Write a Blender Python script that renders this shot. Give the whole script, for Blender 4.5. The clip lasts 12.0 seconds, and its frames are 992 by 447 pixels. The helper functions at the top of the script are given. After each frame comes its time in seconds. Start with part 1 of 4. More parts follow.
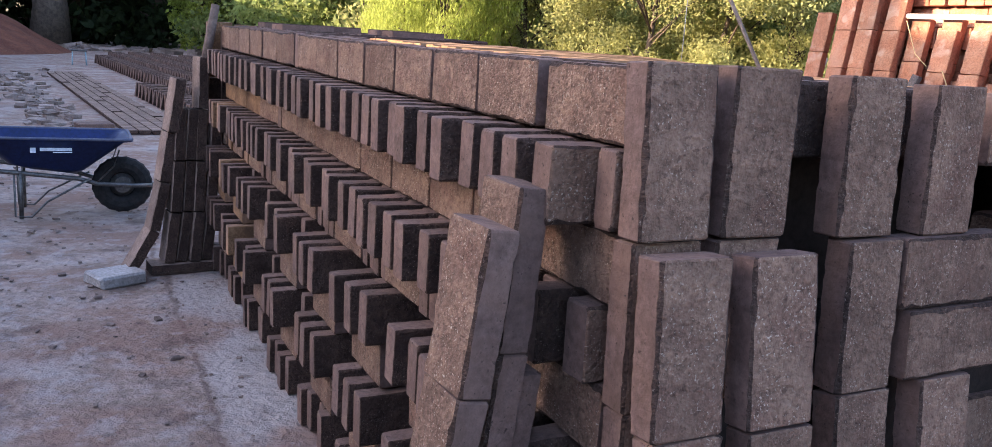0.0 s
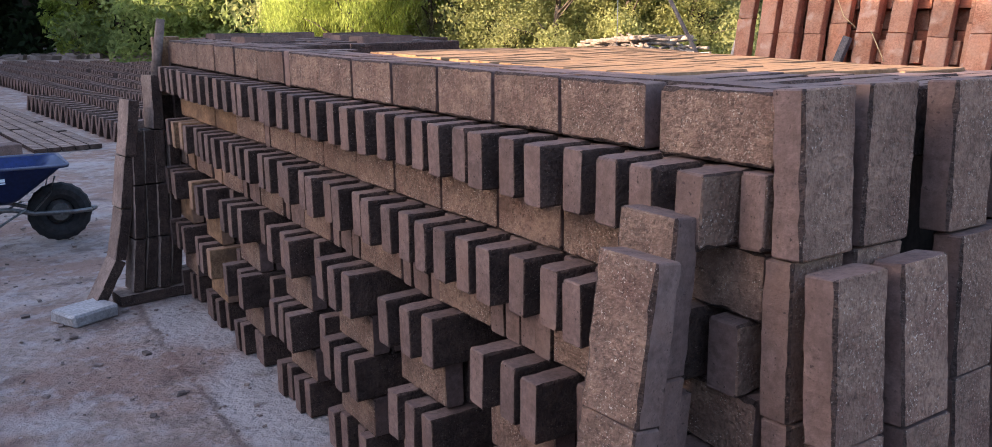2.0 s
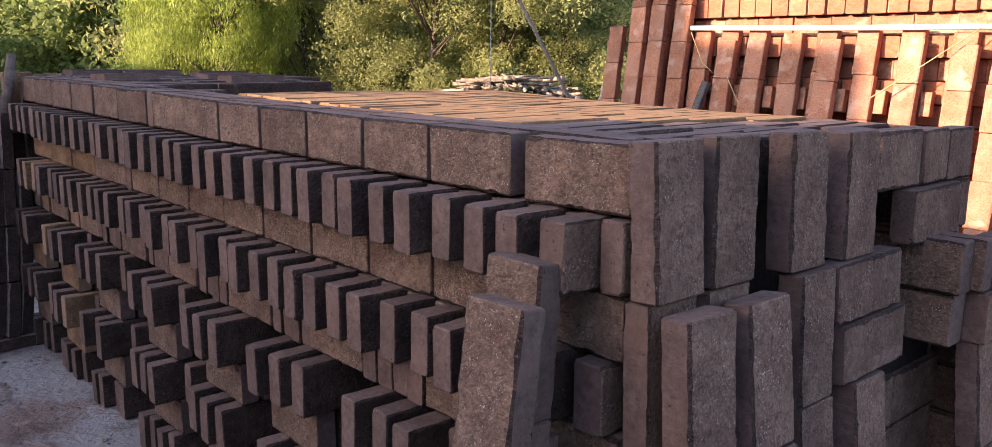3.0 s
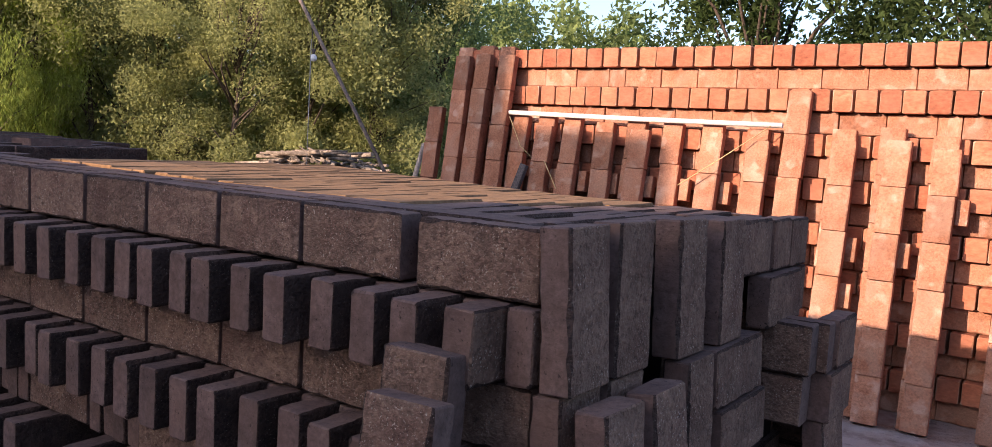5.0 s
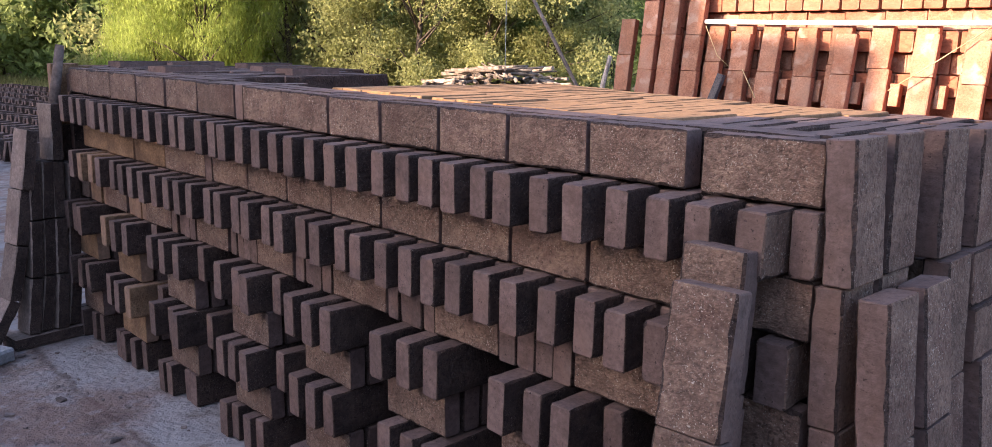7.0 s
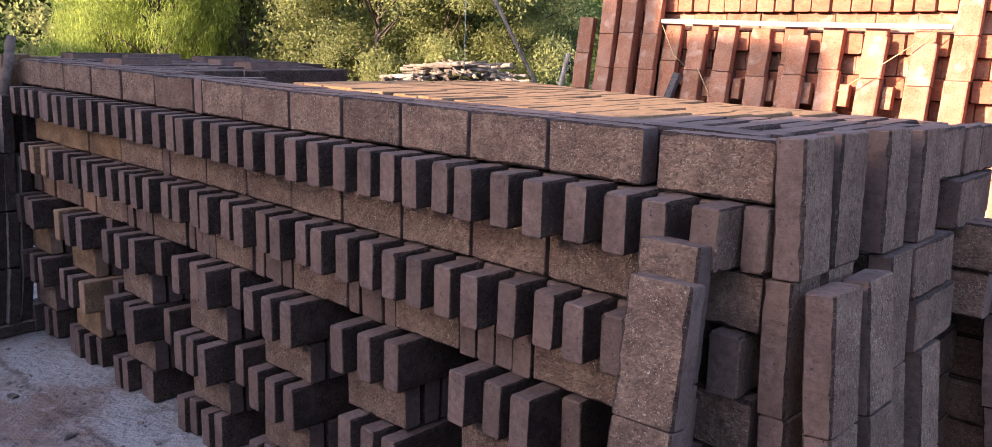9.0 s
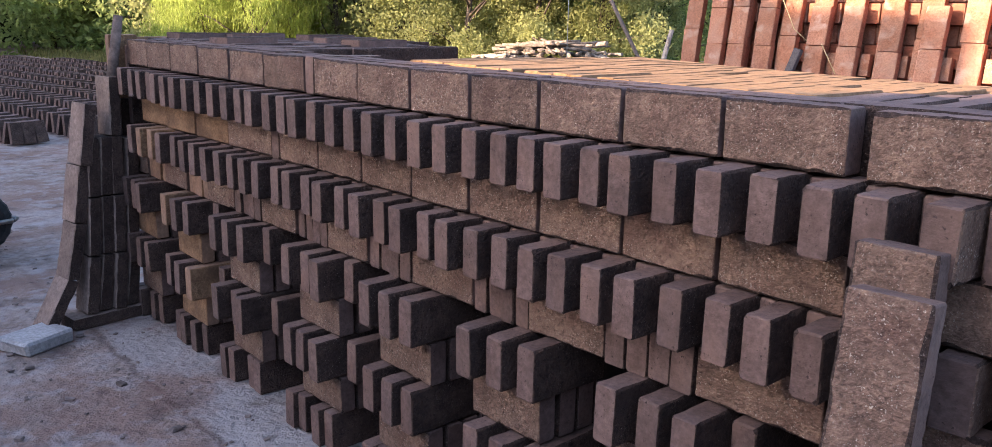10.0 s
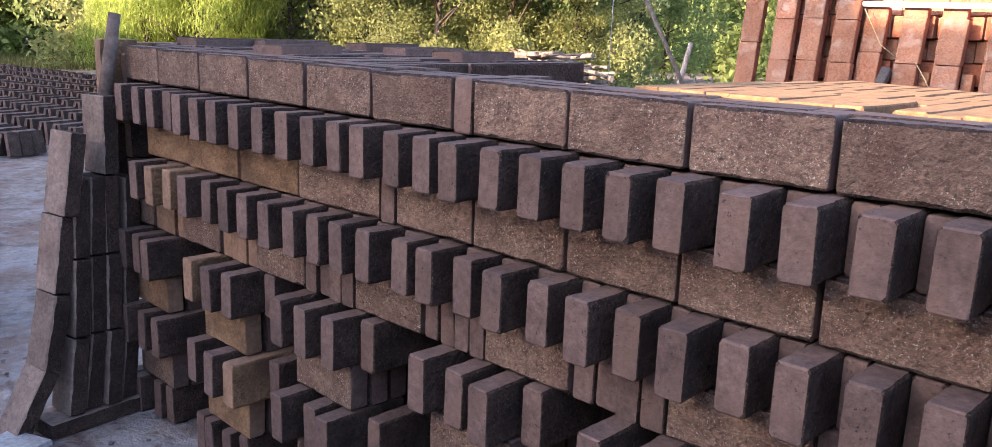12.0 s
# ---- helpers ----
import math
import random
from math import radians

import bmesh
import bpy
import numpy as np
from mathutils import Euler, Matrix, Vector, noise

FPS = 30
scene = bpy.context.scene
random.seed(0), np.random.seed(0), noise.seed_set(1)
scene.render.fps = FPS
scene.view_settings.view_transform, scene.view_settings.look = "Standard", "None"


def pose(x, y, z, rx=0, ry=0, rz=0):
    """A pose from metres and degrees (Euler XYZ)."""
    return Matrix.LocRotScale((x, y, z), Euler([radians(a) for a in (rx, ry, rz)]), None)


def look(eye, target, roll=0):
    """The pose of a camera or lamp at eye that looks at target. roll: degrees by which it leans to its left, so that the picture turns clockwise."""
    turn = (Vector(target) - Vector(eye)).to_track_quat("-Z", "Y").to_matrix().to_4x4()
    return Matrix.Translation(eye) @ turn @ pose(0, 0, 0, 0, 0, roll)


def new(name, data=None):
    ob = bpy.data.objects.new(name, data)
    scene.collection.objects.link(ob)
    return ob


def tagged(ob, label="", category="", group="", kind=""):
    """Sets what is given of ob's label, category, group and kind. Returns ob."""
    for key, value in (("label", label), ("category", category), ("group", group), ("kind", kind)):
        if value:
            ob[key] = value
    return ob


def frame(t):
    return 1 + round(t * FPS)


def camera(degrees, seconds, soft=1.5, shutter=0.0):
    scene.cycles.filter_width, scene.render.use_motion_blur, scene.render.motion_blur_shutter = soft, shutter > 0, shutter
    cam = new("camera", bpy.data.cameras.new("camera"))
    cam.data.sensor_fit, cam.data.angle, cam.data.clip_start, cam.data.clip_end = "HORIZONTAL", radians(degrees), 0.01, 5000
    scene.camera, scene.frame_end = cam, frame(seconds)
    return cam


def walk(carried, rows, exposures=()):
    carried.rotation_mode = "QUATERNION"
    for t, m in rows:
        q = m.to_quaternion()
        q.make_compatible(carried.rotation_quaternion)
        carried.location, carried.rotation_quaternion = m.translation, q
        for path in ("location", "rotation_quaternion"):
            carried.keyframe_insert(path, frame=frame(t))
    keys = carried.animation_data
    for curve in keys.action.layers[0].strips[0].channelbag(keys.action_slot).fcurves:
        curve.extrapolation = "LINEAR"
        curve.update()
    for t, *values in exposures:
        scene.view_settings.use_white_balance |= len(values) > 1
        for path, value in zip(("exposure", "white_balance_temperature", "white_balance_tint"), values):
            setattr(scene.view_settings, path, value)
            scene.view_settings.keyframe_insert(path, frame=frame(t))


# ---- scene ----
cam = camera(59.7, 12.0, soft=0.7)
PATH = [
    (0, (-0.778, -1.124, 1.417), (0.093, 0.628, 1.005), 3.5),
    (0.5, (-0.878, -0.929, 1.418), (-0.047, 0.838, 0.985), 2.9),
    (1, (-0.958, -0.837, 1.451), (-0.132, 0.937, 1.04), 1.5),
    (1.5, (-1.063, -0.868, 1.469), (-0.173, 0.868, 1.027), -0.7),
    (2, (-1.131, -0.917, 1.513), (-0.073, 0.716, 1.05), -0.6),
    (2.5, (-1.148, -0.936, 1.537), (0.045, 0.612, 1.112), 0.0),
    (3, (-1.124, -0.939, 1.538), (0.168, 0.539, 1.156), 0.5),
    (3.5, (-1.103, -0.964, 1.541), (0.342, 0.367, 1.165), 1.1),
    (3.7, (-1.116, -0.962, 1.538), (0.362, 0.331, 1.158), 1.2),
    (5.3, (-1.225, -0.722, 1.53), (0.408, 0.419, 1.352), 3.2),
    (5.5, (-1.295, -0.73, 1.522), (0.325, 0.422, 1.298), 3.1),
    (6, (-1.501, -0.731, 1.549), (-0.001, 0.535, 1.165), 2.2),
    (6.5, (-1.55, -0.737, 1.564), (-0.177, 0.66, 1.159), 1.2),
    (7, (-1.53, -0.722, 1.559), (-0.176, 0.693, 1.153), 0.8),
    (9, (-1.562, -0.742, 1.564), (-0.14, 0.602, 1.151), 1.6),
    (9.5, (-1.565, -0.674, 1.552), (-0.139, 0.661, 1.12), 1.7),
    (10, (-1.494, -0.448, 1.535), (-0.215, 1.019, 1.075), 0.9),
    (10.5, (-1.482, -0.207, 1.518), (-0.364, 1.376, 1.026), 1.3),
    (11, (-1.466, 0.118, 1.523), (-0.19, 1.57, 1.008), 3.1),
    (11.5, (-1.444, 0.429, 1.529), (-0.065, 1.8, 1.061), 1.9),
    (12, (-1.386, 0.809, 1.509), (0.019, 2.164, 1.073), 1.9),
]
STOPS = [(0, 2.68, 6250, 20), (0.5, 2.63, 6250, 20), (1, 2.44, 6350, 18), (1.5, 2.45, 6350, 18), (2, 2.43, 6200, 18), (2.5, 2.31, 6150, 18), (3, 2.04, 6300, 20), (3.5, 1.81, 6550, 23), (4.5, 1.36, 6150, 21), (5.5, 1.26, 5950, 21), (6, 1.93, 6050, 25), (6.5, 2.24, 6000, 21), (7, 2.22, 6050, 20), (9, 2.24, 6000, 20), (9.5, 2.32, 5950, 18), (10, 2.45, 6050, 18), (10.5, 2.67, 6150, 18), (11, 2.89, 6200, 18), (11.5, 2.73, 6100, 18), (12, 2.63, 6000, 18)]
walk(cam, [(t, look(eye, target, roll)) for t, eye, target, roll in PATH], STOPS)

# ---- light: low sun over the added west wall, open sky above the shaded yard ----
SUN_ELEV, SUN_AZ = 15.0, 16.0  # degrees above the horizon; degrees from -x towards +y
world = bpy.data.worlds.new("world")
scene.world = world
world.use_nodes = True
wn = world.node_tree.nodes
sky = wn.new("ShaderNodeTexSky")
sky.sky_type, sky.sun_disc = "NISHITA", False
sky.sun_elevation = radians(SUN_ELEV)
sky.sun_rotation = radians(-90 + SUN_AZ)
sky.air_density, sky.dust_density, sky.ozone_density = 1.0, 2.4, 1.6
wn["Background"].inputs["Strength"].default_value = 0.15
world.node_tree.links.new(sky.outputs[0], wn["Background"].inputs["Color"])
sun = new("sun", bpy.data.lights.new("sun", "SUN"))
sun.data.energy, sun.data.angle, sun.data.color = 4.4, radians(0.6), (1.0, 0.75, 0.5)
sun_from = Vector((-math.cos(radians(SUN_ELEV)) * math.cos(radians(SUN_AZ)), math.cos(radians(SUN_ELEV)) * math.sin(radians(SUN_AZ)), math.sin(radians(SUN_ELEV))))
sun.matrix_world = look(sun_from * 30, (0, 0, 0))


# ---- materials ----
def mat(name, c1, c2, scale=8.0, rough=0.9, bump=0.3, fine=60.0, speck=None, speck_at=0.66, vary=0.12, metal=0.0, object_space=True, speck_scale=None, dist=0.004, grit=0.0, grit_scale=190.0, stain=None, stain_amount=0.5, pit=None):
    """Two-scale noise material; speck: colour of scattered grains; grit: depth of coarse sandy grains, thicker in some patches than in others; stain: colour of broad blotches; pit: colour of small dark hollows; vary: brightness spread from piece to piece."""
    m = bpy.data.materials.new(name)
    m.use_nodes = True
    n, l = m.node_tree.nodes, m.node_tree.links
    b = n["Principled BSDF"]
    b.inputs["Roughness"].default_value, b.inputs["Metallic"].default_value = rough, metal
    b.inputs["Specular IOR Level"].default_value = 0.25
    tc, info = n.new("ShaderNodeTexCoord"), n.new("ShaderNodeObjectInfo")
    shift = n.new("ShaderNodeVectorMath")
    shift.operation = "ADD"
    comb = n.new("ShaderNodeCombineXYZ")
    mul = n.new("ShaderNodeMath")
    mul.operation = "MULTIPLY"
    mul.inputs[1].default_value = 37.0
    l.new(info.outputs["Random"], mul.inputs[0])
    for k in range(3):
        l.new(mul.outputs[0], comb.inputs[k])
    l.new(tc.outputs["Object"], shift.inputs[0])
    l.new(comb.outputs[0], shift.inputs[1])
    big, small = n.new("ShaderNodeTexNoise"), n.new("ShaderNodeTexNoise")
    for t, sc, de in ((big, scale, 6.0), (small, fine, 5.0)):
        t.inputs["Scale"].default_value, t.inputs["Detail"].default_value = sc, de
        t.inputs["Roughness"].default_value = 0.62
        l.new(shift.outputs[0], t.inputs["Vector"])
    ramp = n.new("ShaderNodeValToRGB")
    ramp.color_ramp.elements[0].position, ramp.color_ramp.elements[1].position = 0.32, 0.7
    ramp.color_ramp.elements[0].color, ramp.color_ramp.elements[1].color = (*c1, 1), (*c2, 1)
    l.new(big.outputs["Fac"], ramp.inputs[0])
    grain = n.new("ShaderNodeMix")
    grain.data_type, grain.blend_type = "RGBA", "OVERLAY"
    grain.inputs["Factor"].default_value = 0.7
    l.new(ramp.outputs[0], grain.inputs["A"])
    l.new(small.outputs["Fac"], grain.inputs["B"])
    colour = grain.outputs["Result"]
    patch = n.new("ShaderNodeTexNoise")
    patch.inputs["Scale"].default_value, patch.inputs["Detail"].default_value = scale * 1.6, 4.0
    l.new(shift.outputs[0], patch.inputs["Vector"])
    thick = n.new("ShaderNodeMapRange")
    thick.inputs["From Min"].default_value, thick.inputs["From Max"].default_value = 0.38, 0.62
    thick.inputs["To Min"].default_value = 0.12
    l.new(patch.outputs["Fac"], thick.inputs["Value"])

    def dab(where, lo, hi, tone, amount, base):
        """Lays a tone where a noise passes lo to hi."""
        mask = n.new("ShaderNodeMapRange")
        mask.inputs["From Min"].default_value, mask.inputs["From Max"].default_value = lo, hi
        mask.inputs["To Max"].default_value = amount
        l.new(where, mask.inputs["Value"])
        mix = n.new("ShaderNodeMix")
        mix.data_type = "RGBA"
        mix.inputs["B"].default_value = (*tone, 1)
        l.new(mask.outputs[0], mix.inputs["Factor"])
        l.new(base, mix.inputs["A"])
        return mix.outputs["Result"]

    if stain:
        blotch = n.new("ShaderNodeTexNoise")
        blotch.inputs["Scale"].default_value, blotch.inputs["Detail"].default_value = scale * 0.7, 5.0
        blotch.inputs["Distortion"].default_value = 0.6
        l.new(shift.outputs[0], blotch.inputs["Vector"])
        colour = dab(blotch.outputs["Fac"], 0.5, 0.66, stain, stain_amount, colour)
    if pit:
        hollow = n.new("ShaderNodeTexNoise")
        hollow.inputs["Scale"].default_value, hollow.inputs["Detail"].default_value = 85.0, 3.0
        l.new(shift.outputs[0], hollow.inputs["Vector"])
        colour = dab(hollow.outputs["Fac"], 0.6, 0.7, pit, 0.6, colour)
    if speck:
        sp = n.new("ShaderNodeTexNoise")
        sp.inputs["Scale"].default_value, sp.inputs["Detail"].default_value = speck_scale or fine * 2.2, 2.0
        l.new(shift.outputs[0], sp.inputs["Vector"])
        sr = n.new("ShaderNodeValToRGB")
        sr.color_ramp.elements[0].position, sr.color_ramp.elements[1].position = speck_at - 0.04, speck_at + 0.04
        l.new(sp.outputs["Fac"], sr.inputs[0])
        sm = n.new("ShaderNodeMix")
        sm.data_type = "RGBA"
        sm.inputs["B"].default_value = (*speck, 1)
        scattered = n.new("ShaderNodeMath")
        scattered.operation = "MULTIPLY"
        l.new(sr.outputs[0], scattered.inputs[0])
        l.new(thick.outputs[0], scattered.inputs[1])
        l.new(scattered.outputs[0], sm.inputs["Factor"])
        l.new(colour, sm.inputs["A"])
        colour = sm.outputs["Result"]
    coarse = None
    if grit:
        coarse = n.new("ShaderNodeTexNoise")
        coarse.inputs["Scale"].default_value, coarse.inputs["Detail"].default_value = grit_scale, 2.5
        coarse.inputs["Roughness"].default_value = 0.7
        l.new(shift.outputs[0], coarse.inputs["Vector"])
        pits = n.new("ShaderNodeMapRange")
        pits.inputs["From Min"].default_value, pits.inputs["From Max"].default_value = 0.39, 0.63
        pits.inputs["To Min"].default_value, pits.inputs["To Max"].default_value = 0.5 - 0.42 * grit, 0.5 + 0.42 * grit
        l.new(coarse.outputs["Fac"], pits.inputs["Value"])
        gm = n.new("ShaderNodeMix")
        gm.data_type, gm.blend_type = "RGBA", "OVERLAY"
        l.new(thick.outputs[0], gm.inputs["Factor"])
        l.new(colour, gm.inputs["A"])
        l.new(pits.outputs[0], gm.inputs["B"])
        colour = gm.outputs["Result"]
    geo = n.new("ShaderNodeNewGeometry")
    both = n.new("ShaderNodeMath")
    both.operation = "ADD"
    l.new(info.outputs["Random"], both.inputs[0])
    l.new(geo.outputs["Random Per Island"], both.inputs[1])
    frac = n.new("ShaderNodeMath")
    frac.operation = "FRACT"
    l.new(both.outputs[0], frac.inputs[0])
    rng = n.new("ShaderNodeMapRange")
    rng.inputs["To Min"].default_value, rng.inputs["To Max"].default_value = 1 - vary, 1 + vary
    l.new(frac.outputs[0], rng.inputs["Value"])
    hsv = n.new("ShaderNodeHueSaturation")
    l.new(rng.outputs[0], hsv.inputs["Value"])
    l.new(colour, hsv.inputs["Color"])
    l.new(hsv.outputs[0], b.inputs["Base Color"])
    if bump:
        height = n.new("ShaderNodeMath")
        height.operation = "MULTIPLY_ADD"
        height.inputs[1].default_value = 1.6
        l.new(big.outputs["Fac"], height.inputs[0])
        l.new(small.outputs["Fac"], height.inputs[2])
        bm_ = n.new("ShaderNodeBump")
        bm_.inputs["Strength"].default_value, bm_.inputs["Distance"].default_value = bump, dist
        raised = height.outputs[0]
        if coarse:
            more = n.new("ShaderNodeMath")
            more.operation = "MULTIPLY_ADD"
            more.inputs[1].default_value = 1.8 * grit
            l.new(coarse.outputs["Fac"], more.inputs[0])
            l.new(raised, more.inputs[2])
            raised = more.outputs[0]
        l.new(raised, bm_.inputs["Height"])
        l.new(bm_.outputs[0], b.inputs["Normal"])
    return m


# CLAY_WIDE darkened, FACE_WIDE lighter: shade of the header gaps put into the colour
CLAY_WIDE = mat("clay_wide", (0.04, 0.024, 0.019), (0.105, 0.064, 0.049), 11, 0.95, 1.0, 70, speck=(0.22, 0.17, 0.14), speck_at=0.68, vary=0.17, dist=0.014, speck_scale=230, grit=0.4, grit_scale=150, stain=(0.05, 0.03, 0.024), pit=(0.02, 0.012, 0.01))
FACE_WIDE = mat("lit_clay_wide", (0.138, 0.083, 0.06), (0.25, 0.155, 0.11), 11, 0.95, 0.9, 70, speck=(0.4, 0.32, 0.26), speck_at=0.652, vary=0.15, dist=0.011, speck_scale=220, grit=0.29, grit_scale=150, stain=(0.125, 0.064, 0.048), stain_amount=0.55, pit=(0.06, 0.034, 0.026))
# the buttress's lit broad sides and the bed's dust, both put into the colour
LIT_DUST_FACE = mat("lit_dusty_clay_wide", (0.16, 0.108, 0.085), (0.27, 0.188, 0.15), 8, 0.95, 0.6, 60, vary=0.16, dist=0.006, grit=0.15, stain=(0.12, 0.075, 0.06))
CLAY_EDGE = mat("clay_edge", (0.104, 0.063, 0.052), (0.168, 0.107, 0.09), 9, 0.85, 0.5, 60, speck=(0.045, 0.027, 0.023), speck_at=0.68, vary=0.16, dist=0.006, grit=0.12, stain=(0.17, 0.1, 0.075))
TAN_WIDE = mat("tan_clay_wide", (0.15, 0.083, 0.045), (0.33, 0.19, 0.105), 9, 0.95, 0.9, 90, vary=0.15, dist=0.01, grit=0.3, stain=(0.12, 0.07, 0.045), stain_amount=0.7)
TAN_EDGE = mat("tan_clay_edge", (0.2, 0.115, 0.072), (0.3, 0.175, 0.115), 10, 0.85, 0.3, 60, vary=0.12, stain=(0.14, 0.085, 0.065))
FIRED_WIDE = mat("fired_clay_wide", (0.26, 0.108, 0.06), (0.36, 0.178, 0.112), 7, 0.9, 0.7, 80, speck=(0.4, 0.25, 0.185), speck_at=0.6, speck_scale=9.0, vary=0.2, dist=0.008, grit=0.12, stain=(0.3, 0.19, 0.14), stain_amount=0.45)
FIRED_EDGE = mat("fired_clay_edge", (0.27, 0.085, 0.045), (0.38, 0.145, 0.082), 8, 0.9, 0.5, 60, vary=0.2, dist=0.006, stain=(0.36, 0.17, 0.11), stain_amount=0.4)
# paler, warmer clay: sunlight on the top patch is put into the colour
SUNLIT_WIDE = mat("sunlit_clay_wide", (0.15, 0.086, 0.045), (0.25, 0.147, 0.077), 12, 0.95, 0.5, 80, vary=0.1)
SUNLIT_EDGE = mat("sunlit_clay_edge", (0.23, 0.124, 0.055), (0.31, 0.175, 0.084), 9, 0.9, 0.3, 60, vary=0.06)
# near black: shade inside the tunnels and gaps is put into the core's colour
CORE = mat("shaded_core_clay", (0.018, 0.013, 0.011), (0.04, 0.027, 0.022), 9, 1.0, 0.5, 60)


# ---- mesh helpers ----
def mesh_of(name, bm, *materials):
    me = bpy.data.meshes.new(name)
    bm.to_mesh(me)
    bm.free()
    for m in materials:
        me.materials.append(m)
    return me


def part(name, bm, material, parent=None, label="", m=None):
    ob = new(name, mesh_of(name, bm, *(material if isinstance(material, (list, tuple)) else (material,))))
    if m is not None:
        ob.matrix_basis = m
    if parent:
        ob.parent = parent
    if label:
        ob["label"] = label
    return ob


def thing(name, label, category, group="", kind="", at=(0, 0, 0)):
    ob = new(name)
    ob.location = at
    return tagged(ob, label, category, group, kind)


def box_bm(x0, x1, y0, y1, z0, z1, bev=0.0, bm=None):
    bm = bm or bmesh.new()
    r = bmesh.ops.create_cube(bm, size=1, matrix=Matrix.LocRotScale(((x0 + x1) / 2, (y0 + y1) / 2, (z0 + z1) / 2), None, (x1 - x0, y1 - y0, z1 - z0)))
    if bev:
        bmesh.ops.bevel(bm, geom=list({e for v in r["verts"] for e in v.link_edges}), offset=bev, segments=1, affect="EDGES")
    return bm


def tube_bm(points, radii, sides=8, bm=None, cap=True):
    """A tube through points with a radius at each."""
    bm = bm or bmesh.new()
    pts = [Vector(p) for p in points]
    rings = []
    for i, p in enumerate(pts):
        d = (pts[min(i + 1, len(pts) - 1)] - pts[max(i - 1, 0)]).normalized()
        a = d.cross(Vector((0, 0, 1)) if abs(d.z) < 0.9 else Vector((1, 0, 0))).normalized()
        b = d.cross(a)
        r = radii[i] if isinstance(radii, (list, tuple)) else radii
        rings.append([bm.verts.new(p + (a * math.cos(k * math.tau / sides) + b * math.sin(k * math.tau / sides)) * r) for k in range(sides)])
    for r0, r1 in zip(rings, rings[1:]):
        for k in range(sides):
            f = bm.faces.new((r0[k], r0[(k + 1) % sides], r1[(k + 1) % sides], r1[k]))
            f.smooth = True
    if cap:
        bm.faces.new(rings[0][::-1])
        bm.faces.new(rings[-1])
    return bm


# ---- bricks: local x is the length, y the thickness, z the width ----
BL, BT, BW = 0.28, 0.06, 0.137


def brick_points(rnd, rough, nx=5):
    """A worn brick: a box with crumbled edges; returns vertices, faces and the material slot of each face."""
    verts, faces, slots = [], [], []
    c = 0.003
    hy, hz = BT / 2, BW / 2
    xs = [-BL / 2, -BL / 2 + c] + [BL * (k / (nx - 1) - 0.5) * 0.94 for k in range(1, nx - 1)] + [BL / 2 - c, BL / 2]
    worn = [0.0] * 4
    for i, x in enumerate(xs):
        last_ring = i in (0, len(xs) - 1)
        for e, (sy, sz) in enumerate(((-1, -1), (1, -1), (1, 1), (-1, 1))):
            # wear runs on along an edge, with a chip here and there
            worn[e] = 0.5 * worn[e] + abs(rnd.gauss(0, 1)) * rough + (rnd.uniform(1, 3) * rough if rnd.random() < 0.12 else 0)
            w = min(worn[e], 0.008) + c
            k = 0.5 * w + rnd.uniform(0.2, 1) * rough if last_ring else 0
            flat = (sy * (hy - k * 0.6), sz * (hz - w - k))
            side = (sy * (hy - w * 0.75 - k * 0.6), sz * (hz - k))
            for y, z in (flat, side) if e in (0, 2) else (side, flat):
                verts.append((x + rnd.uniform(-1, 1) * rough * 0.5, y + rnd.uniform(-1, 1) * rough * 0.4, z + rnd.uniform(-1, 1) * rough * 0.6))
    k = 8
    for i in range(len(xs) - 1):
        for j in range(k):
            faces.append((i * k + j, (i + 1) * k + j, (i + 1) * k + (j + 1) % k, i * k + (j + 1) % k))
            slots.append(0 if j in (3, 7) else 1 if j in (1, 5) else 2)
    faces.append(tuple(range(k))[::-1])
    faces.append(tuple((len(xs) - 1) * k + j for j in range(k)))
    slots += [1, 1]
    return verts, [f[::-1] for f in faces], slots


def brick_meshes(name, wide, edge, count, seed, rough=0.003, nx=5, arris=None):
    out = []
    for i in range(count):
        v, f, s = brick_points(random.Random(seed + i), rough, nx)
        me = bpy.data.meshes.new(name)
        me.from_pydata(v, [], f)
        for m in (wide, edge, arris or wide):
            me.materials.append(m)
        me.polygons.foreach_set("material_index", s)
        out.append(me)
    return out


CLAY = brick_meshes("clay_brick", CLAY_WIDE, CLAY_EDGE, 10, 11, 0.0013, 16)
FACE = brick_meshes("lit_face_brick", FACE_WIDE, CLAY_EDGE, 10, 71, 0.0016, 20, CLAY_WIDE)
# dark CLAY_WIDE edges: shade on the buttress sides is put into the colour
PROP = brick_meshes("shade_sided_brick", LIT_DUST_FACE, CLAY_WIDE, 6, 91, 0.0016, 16)
TAN = brick_meshes("tan_brick", TAN_WIDE, TAN_EDGE, 4, 31, 0.0013, 14)
FIRED = brick_meshes("fired_brick", FIRED_WIDE, FIRED_EDGE, 6, 51, 0.0016, 7)
TURNS = {"H": Matrix.Identity(3), "S": Euler((0, 0, radians(90))).to_matrix(),
         "VY": Euler((0, radians(90), 0)).to_matrix(), "VX": Euler((0, 0, radians(90))).to_matrix() @ Euler((0, radians(90), 0)).to_matrix(),
         "FX": Euler((radians(90), 0, 0)).to_matrix(), "FY": Euler((0, 0, radians(90))).to_matrix() @ Euler((radians(90), 0, 0)).to_matrix()}
br = random.Random(5)


